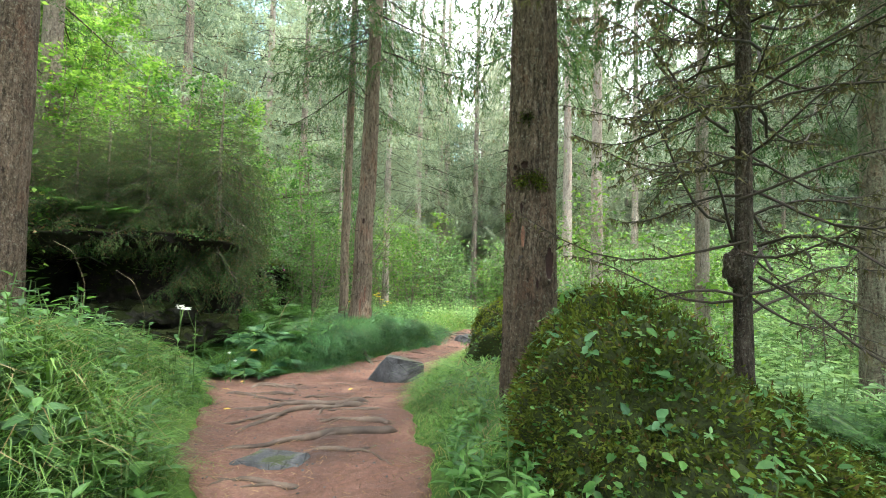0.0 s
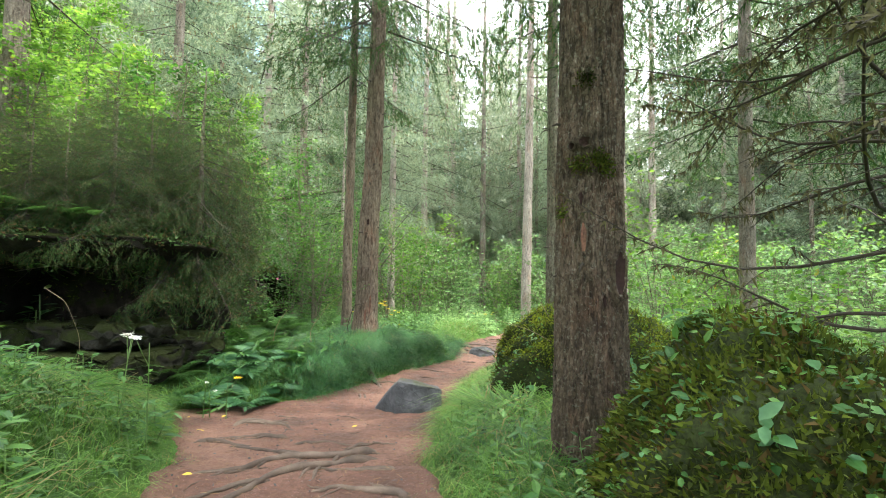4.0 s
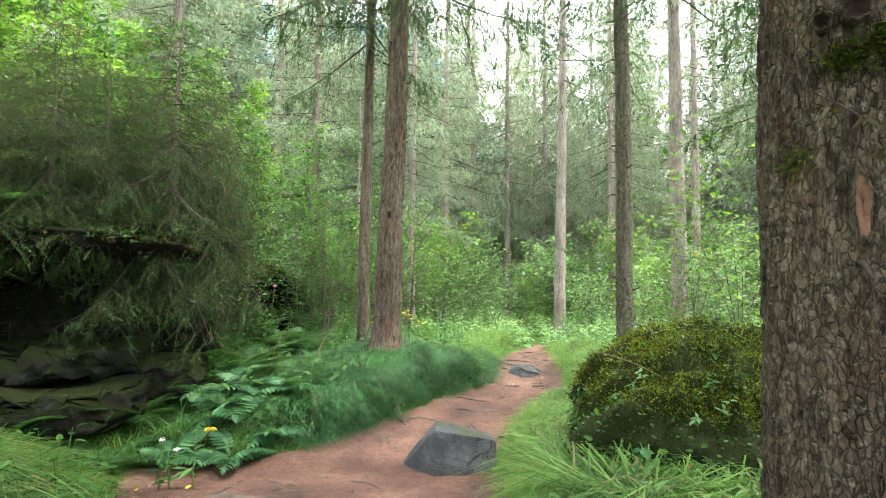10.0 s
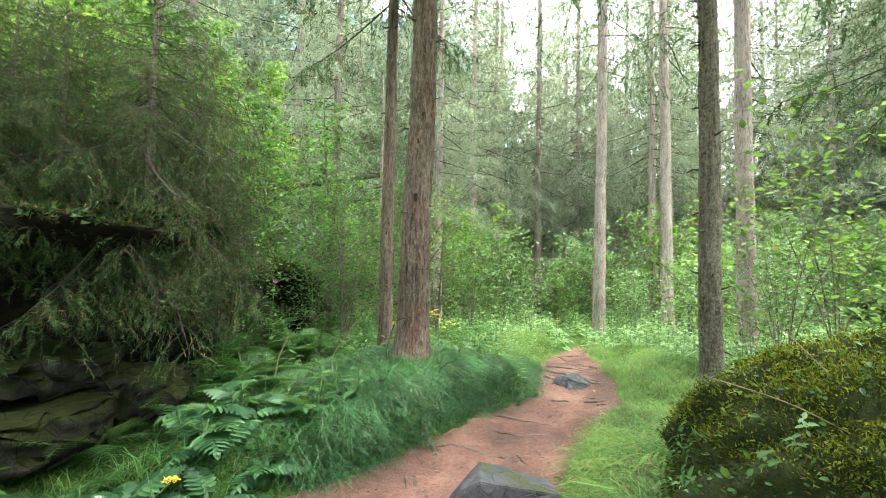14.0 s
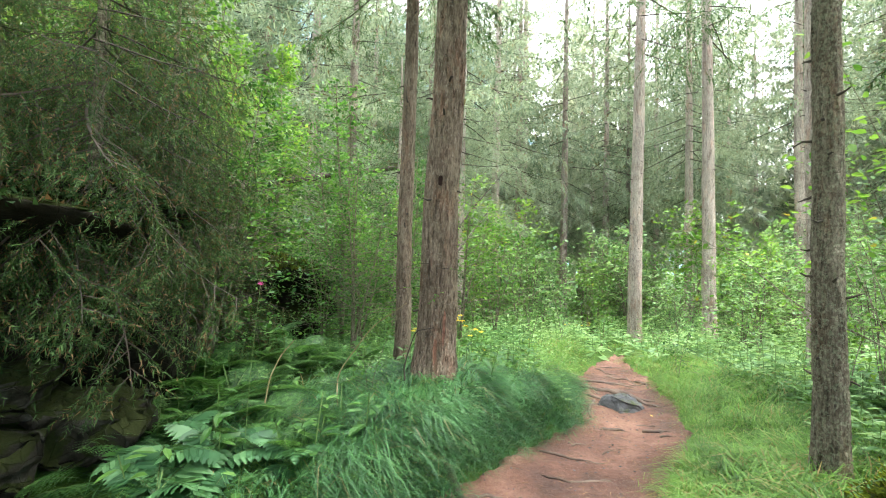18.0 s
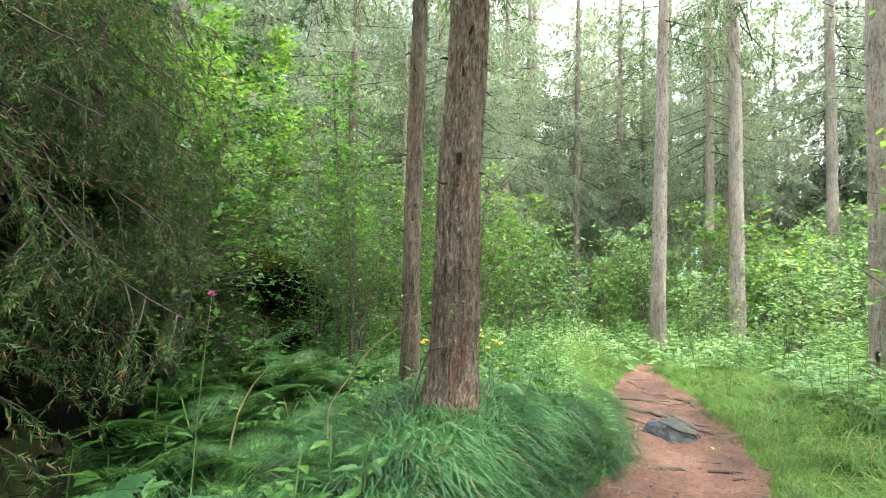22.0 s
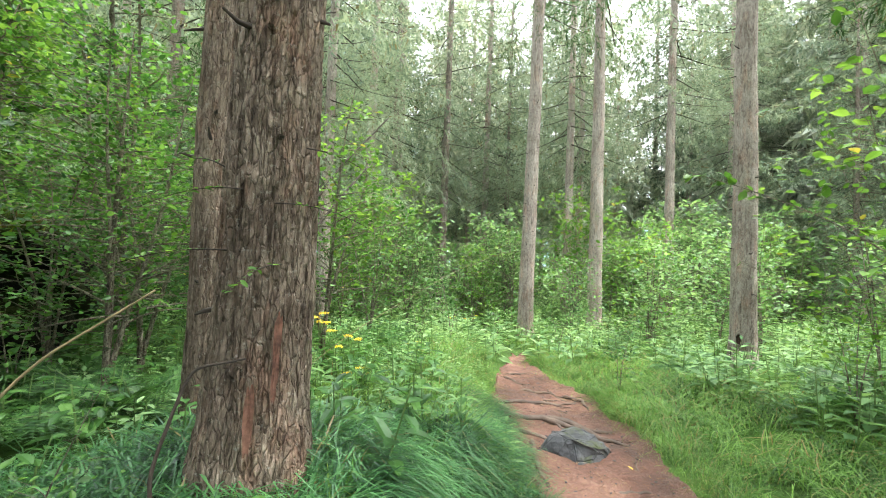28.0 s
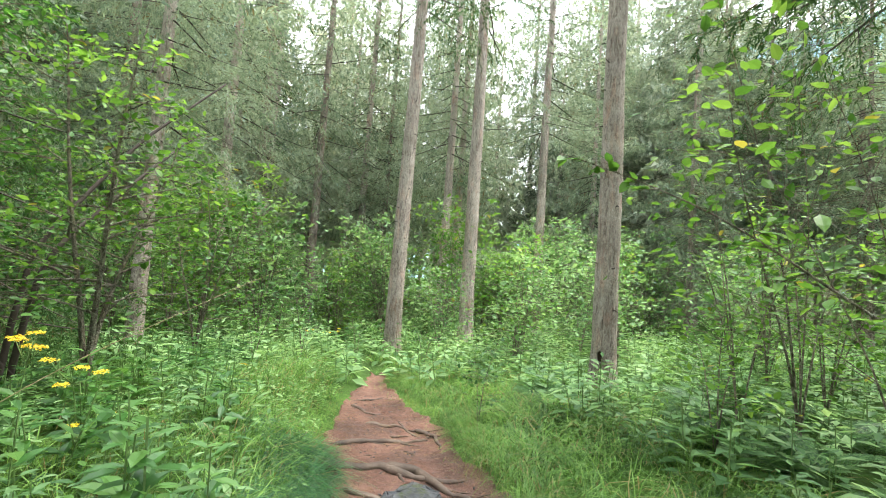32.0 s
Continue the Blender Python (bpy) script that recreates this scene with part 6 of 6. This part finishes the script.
def umbel(x, y, top_z, n_heads, petal, label, name, seed, spread=0.05, heads=12, size=0.018):
    r = np.random.default_rng(seed)
    h = max(0.15, top_z - float(land(x, y)))
    t = thing(name, label, "flower", (x, y, float(land(x, y)) - 0.02))
    u = np.linspace(0, 1, 6)
    bend = r.normal(0, 0.08, 2)
    stem = np.stack([bend[0] * u ** 2 * h, bend[1] * u ** 2 * h, h * u], -1)
    g = Geo()
    g.tube(stem, 0.006 * (1 - 0.5 * u), 5)
    part("stem", g.mesh("stem", GREENSTEM), t)
    for k in range(n_heads):
        top = stem[-1] + r.normal(0, spread, 3) * (1.6, 1.6, 0.8)
        g = Geo()
        g.tube(np.array([stem[-2], 0.5 * (stem[-2] + top) + (0, 0, -0.01), top]), [0.004, 0.003, 0.003], 4, 1)
        a, rr = r.uniform(0, 2 * np.pi, heads * 6), spread * np.sqrt(r.random(heads * 6))
        p = top + np.stack([rr * np.cos(a), rr * np.sin(a), 0.012 - 3 * rr ** 2 + r.normal(0, 0.004, heads * 6)], -1)
        g.stamp(SMALL_V, SMALL_F, p, rand_dirs(len(p), 0.3), unit_up(len(p), 0.3), size)
        part("flower_head", g.mesh("flower_head", petal, GREENSTEM), t)
    n = 7
    z = r.uniform(0.15, 0.75, n) * h
    g = Geo()
    g.stamp(LEAF_V * (1, 0.6, 1), LEAF_F, np.stack([0 * z, 0 * z, z], -1), rand_dirs(n, 0.3), unit_up(n, 0.2), r.uniform(0.08, 0.16, n))
    part("leaves", g.mesh("leaves", HERB), t)
    return t


umbel(-2.52, 4.33, 1.3, 2, WHITE, "white umbel wildflower rising out of the grass", "white_flower", 1, 0.036)
umbel(-2.4, 4.45, 1.26, 1, WHITE, "white umbel wildflower rising out of the grass", "white_flower", 2, 0.03)
umbel(-2.91, 6.2, 0.56, 1, WHITE, "small white flower head low in the grass", "white_flower", 3, 0.022, 7, 0.012)
umbel(-2.86, 6.25, 0.44, 1, WHITE, "small white flower head low in the grass", "white_flower", 4, 0.022, 7, 0.012)
for k, (x, y, h, n) in enumerate([(-2.7, 6.3, 0.53, 1), (-1.72, 12.0, 1.02, 5), (-1.45, 12.15, 0.85, 4), (-1.44, 12.2, 0.42, 2), (-0.55, 14.8, 0.3, 2), (1.4, 19.6, 0.1, 3), (1.8, 20.2, 0.1, 3), (1.0, 20.0, 0.1, 3), (-2.3, 11.6, 0.85, 2)]):
    umbel(x, y, h, n, YELLOW, "yellow ragwort in bloom among green herbs", "yellow_flower", 20 + k, 0.045, 14, 0.016)

th = thing("thistle_flower", "tall thistle with a pink flower head", "flower", (-2.85, 7.95, float(land(-2.85, 7.95)) - 0.02))
g = Geo()
u = np.linspace(0, 1, 7)
g.tube(np.stack([0.06 * u ** 2, 0.02 * u, 1.3 * u], -1), 0.0035 * (1 - 0.5 * u), 5)
part("stem", g.mesh("stem", GREENSTEM), th)
g = Geo()
n = 60
d = rand_dirs(n, 0.8) + (0, 0, 1.2)
g.stamp(np.array([(0, -.09, 0), (0, .09, 0), (1, 0, 0)]), np.array([(0, 1, 2)]), np.tile((0.06, 0.02, 1.3), (n, 1)), d, rng.normal(0, 1, (n, 3)), 0.03)
part("flower_head", g.mesh("flower_head", PINK), th, "pink thistle florets")


# ---- fallen log, bare stems and litter ----
def stick(name, pts, radii, mat, label, category="stick", group="", sides=8):
    pts = np.array(pts, float)
    t, u = np.linspace(0, 1, len(pts)), np.linspace(0, 1, 8 * len(pts))
    p = np.stack([np.interp(u, t, pts[:, j]) for j in range(3)], -1)
    for j in range(3):
        p[2:-2, j] = np.convolve(p[:, j], np.ones(5) / 5, "valid")
    rad = np.interp(u, [0, 1], radii)
    g = Geo()
    g.tube(p + 0.3 * rad[:, None] * np.stack([fbm(u * 9, 0 * u + k, 0) for k in (1, 2, 3)], -1), rad, sides)
    return thing(name, label, category, group=group, data=g.mesh(name, mat))


stick("fallen_log", [(-8.9, 15.4, 3.55), (-7.0, 17.3, 4.3), (-5.2, 18.3, 4.75), (-3.7, 19.0, 5.1)], (0.13, 0.07), TWIG, "dark fallen trunk leaning across the bushes", "log")
gz = lambda x, y: float(land(x, y))
stick("bare_branch", [(-2.55, 9.0, gz(-2.55, 9.0)), (-2.6, 9.1, 0.75), (-2.3, 9.2, 1.2), (-1.95, 9.2, 1.45)], (0.008, 0.003), STRAW, "pale bare stem arching out of the grass")
stick("bare_branch", [(-1.95, 9.3, gz(-1.95, 9.3)), (-2.0, 9.35, 0.8), (-1.9, 9.4, 1.15), (-1.7, 9.35, 1.2)], (0.009, 0.004), TWIG, "thin dark stem curving beside the trunk")
stick("bare_branch", [(1.3, 6.0, 0.55), (1.15, 6.2, 0.95), (0.75, 6.3, 1.15), (0.35, 6.5, 1.25)], (0.006, 0.002), STRAW, "pale bare twig arching over the mossy mound")
stick("bare_branch", [(1.2, 6.05, 0.5), (1.2, 6.15, 0.9), (1.0, 6.4, 1.3), (0.85, 6.7, 1.6)], (0.006, 0.002), STRAW, "pale bare twig arching over the mossy mound")
stick("bare_branch", [(-2.1, 11.1, gz(-2.1, 11.1)), (-1.4, 11.6, 0.95), (-0.4, 12.2, 1.5), (0.3, 12.6, 1.75)], (0.003, 0.0012), STRAW, "long pale bramble stem leaning through the herbs")
stick("bare_branch", [(-3.1, 8.6, gz(-3.1, 8.6)), (-3.05, 8.65, 0.8), (-2.98, 8.7, 0.98), (-2.88, 8.75, 1.12)], (0.008, 0.003), STRAW, "dead pale stem among the ferns")

for k in range(2):
    x, y = -3.0 + 0.15 * k, 3.75 + 0.11 * ((k * 5) % 8)
    z = gz(x, y)
    stick("grass_stalk", [(x, y, z), (x + 0.03, y + 0.02, z + 0.45), (x - 0.12, y + 0.05, z + 0.72), (x - 0.3, y + 0.06, z + 0.8 + 0.02 * (k % 3))], (0.0009, 0.0016), STRAW, "dry grass stalk with a bent seed head", "grass", "seed stalks on the bank", 4)
YELLOWLEAF = one_leaf(0.8, plain("fallen_yellow_leaf", (0.6, 0.4, 0.04), 0.6))
for k, (x, y) in enumerate([(-1.98, 4.2), (-2.7, 6.2), (-2.55, 5.55), (-2.6, 5.62), (-3.05, 6.15), (-1.2, 6.0), (0.9, 11.0)]):
    ob = thing("fallen_leaf", "yellow fallen leaf lying on the path", "leaf", (x, y, float(path_z(x, y)) + 0.02), "fallen leaves on the path", data=YELLOWLEAF)
    ob.matrix_basis = pose(x, y, float(path_z(x, y)) + 0.02, 12, -8, 77 * k) @ Matrix.Scale(0.07, 4)
pebbles = Geo()
n = 700
y = rng.uniform(1.8, 15.5, n)
x = path_left(y) + (path_right(y) - path_left(y)) * rng.random(n)
OCT_V = np.array([(1, 0, 0), (-1, 0, 0), (0, 1, 0), (0, -1, 0), (0, 0, 0.7), (0, 0, -0.7)])
OCT_F = np.array([(0, 2, 4), (2, 1, 4), (1, 3, 4), (3, 0, 4), (2, 0, 5), (1, 2, 5), (3, 1, 5), (0, 3, 5)])
pebbles.stamp(OCT_V, OCT_F, np.stack([x, y, path_z(x, y) + 0.004], -1), rand_dirs(n, 0.2), unit_up(n, 0.3), np.column_stack([rng.uniform(0.006, 0.02, n), rng.uniform(0.005, 0.016, n), rng.uniform(0.004, 0.012, n)]), 0, True)
thing("pebbles", "small grey pebbles trodden into the path", "pebbles", kind="stuff", data=pebbles.mesh("pebbles", STONE))
BROWNS = leaf_material("brown_litter", (0.05, 0.03, 0.02), (0.16, 0.09, 0.05), (0.34, 0.24, 0.13), 0.8, 0.1, 0.2)
for line in ([(-2.75, 14.6, 0.2), (-2.63, 14.7, 1.6), (-1.9, 15.2, 3.0), (-1.05, 15.7, 4.15)], [(-2.6, 14.4, 0.2), (-2.45, 14.45, 1.5), (-1.75, 15.0, 2.6), (-1.3, 15.5, 3.3)]):
    stick("leaning_stem", line, (0.035, 0.012), TWIG, "dark bare stem leaning through the thicket", "branch")
litter = Geo()
n = 9000
y = rng.uniform(1.8, 15, n)
x = path_left(y) + (path_right(y) - path_left(y)) * rng.random(n)
a = rng.uniform(0, 2 * np.pi, n)
litter.stamp(np.array([(0, -.05, 0), (0, .05, 0), (1, .04, .03), (1, -.04, .03)]), np.array([(0, 1, 2, 3)]), np.stack([x, y, path_z(x, y) + 0.012], -1), np.stack([np.cos(a), np.sin(a), 0 * a], -1), unit_up(n, 0.2), rng.uniform(0.012, 0.06, n))
thing("needle_litter", "dry needles and twig bits on the path", "litter", kind="stuff", data=litter.mesh("needle_litter", BROWNS))
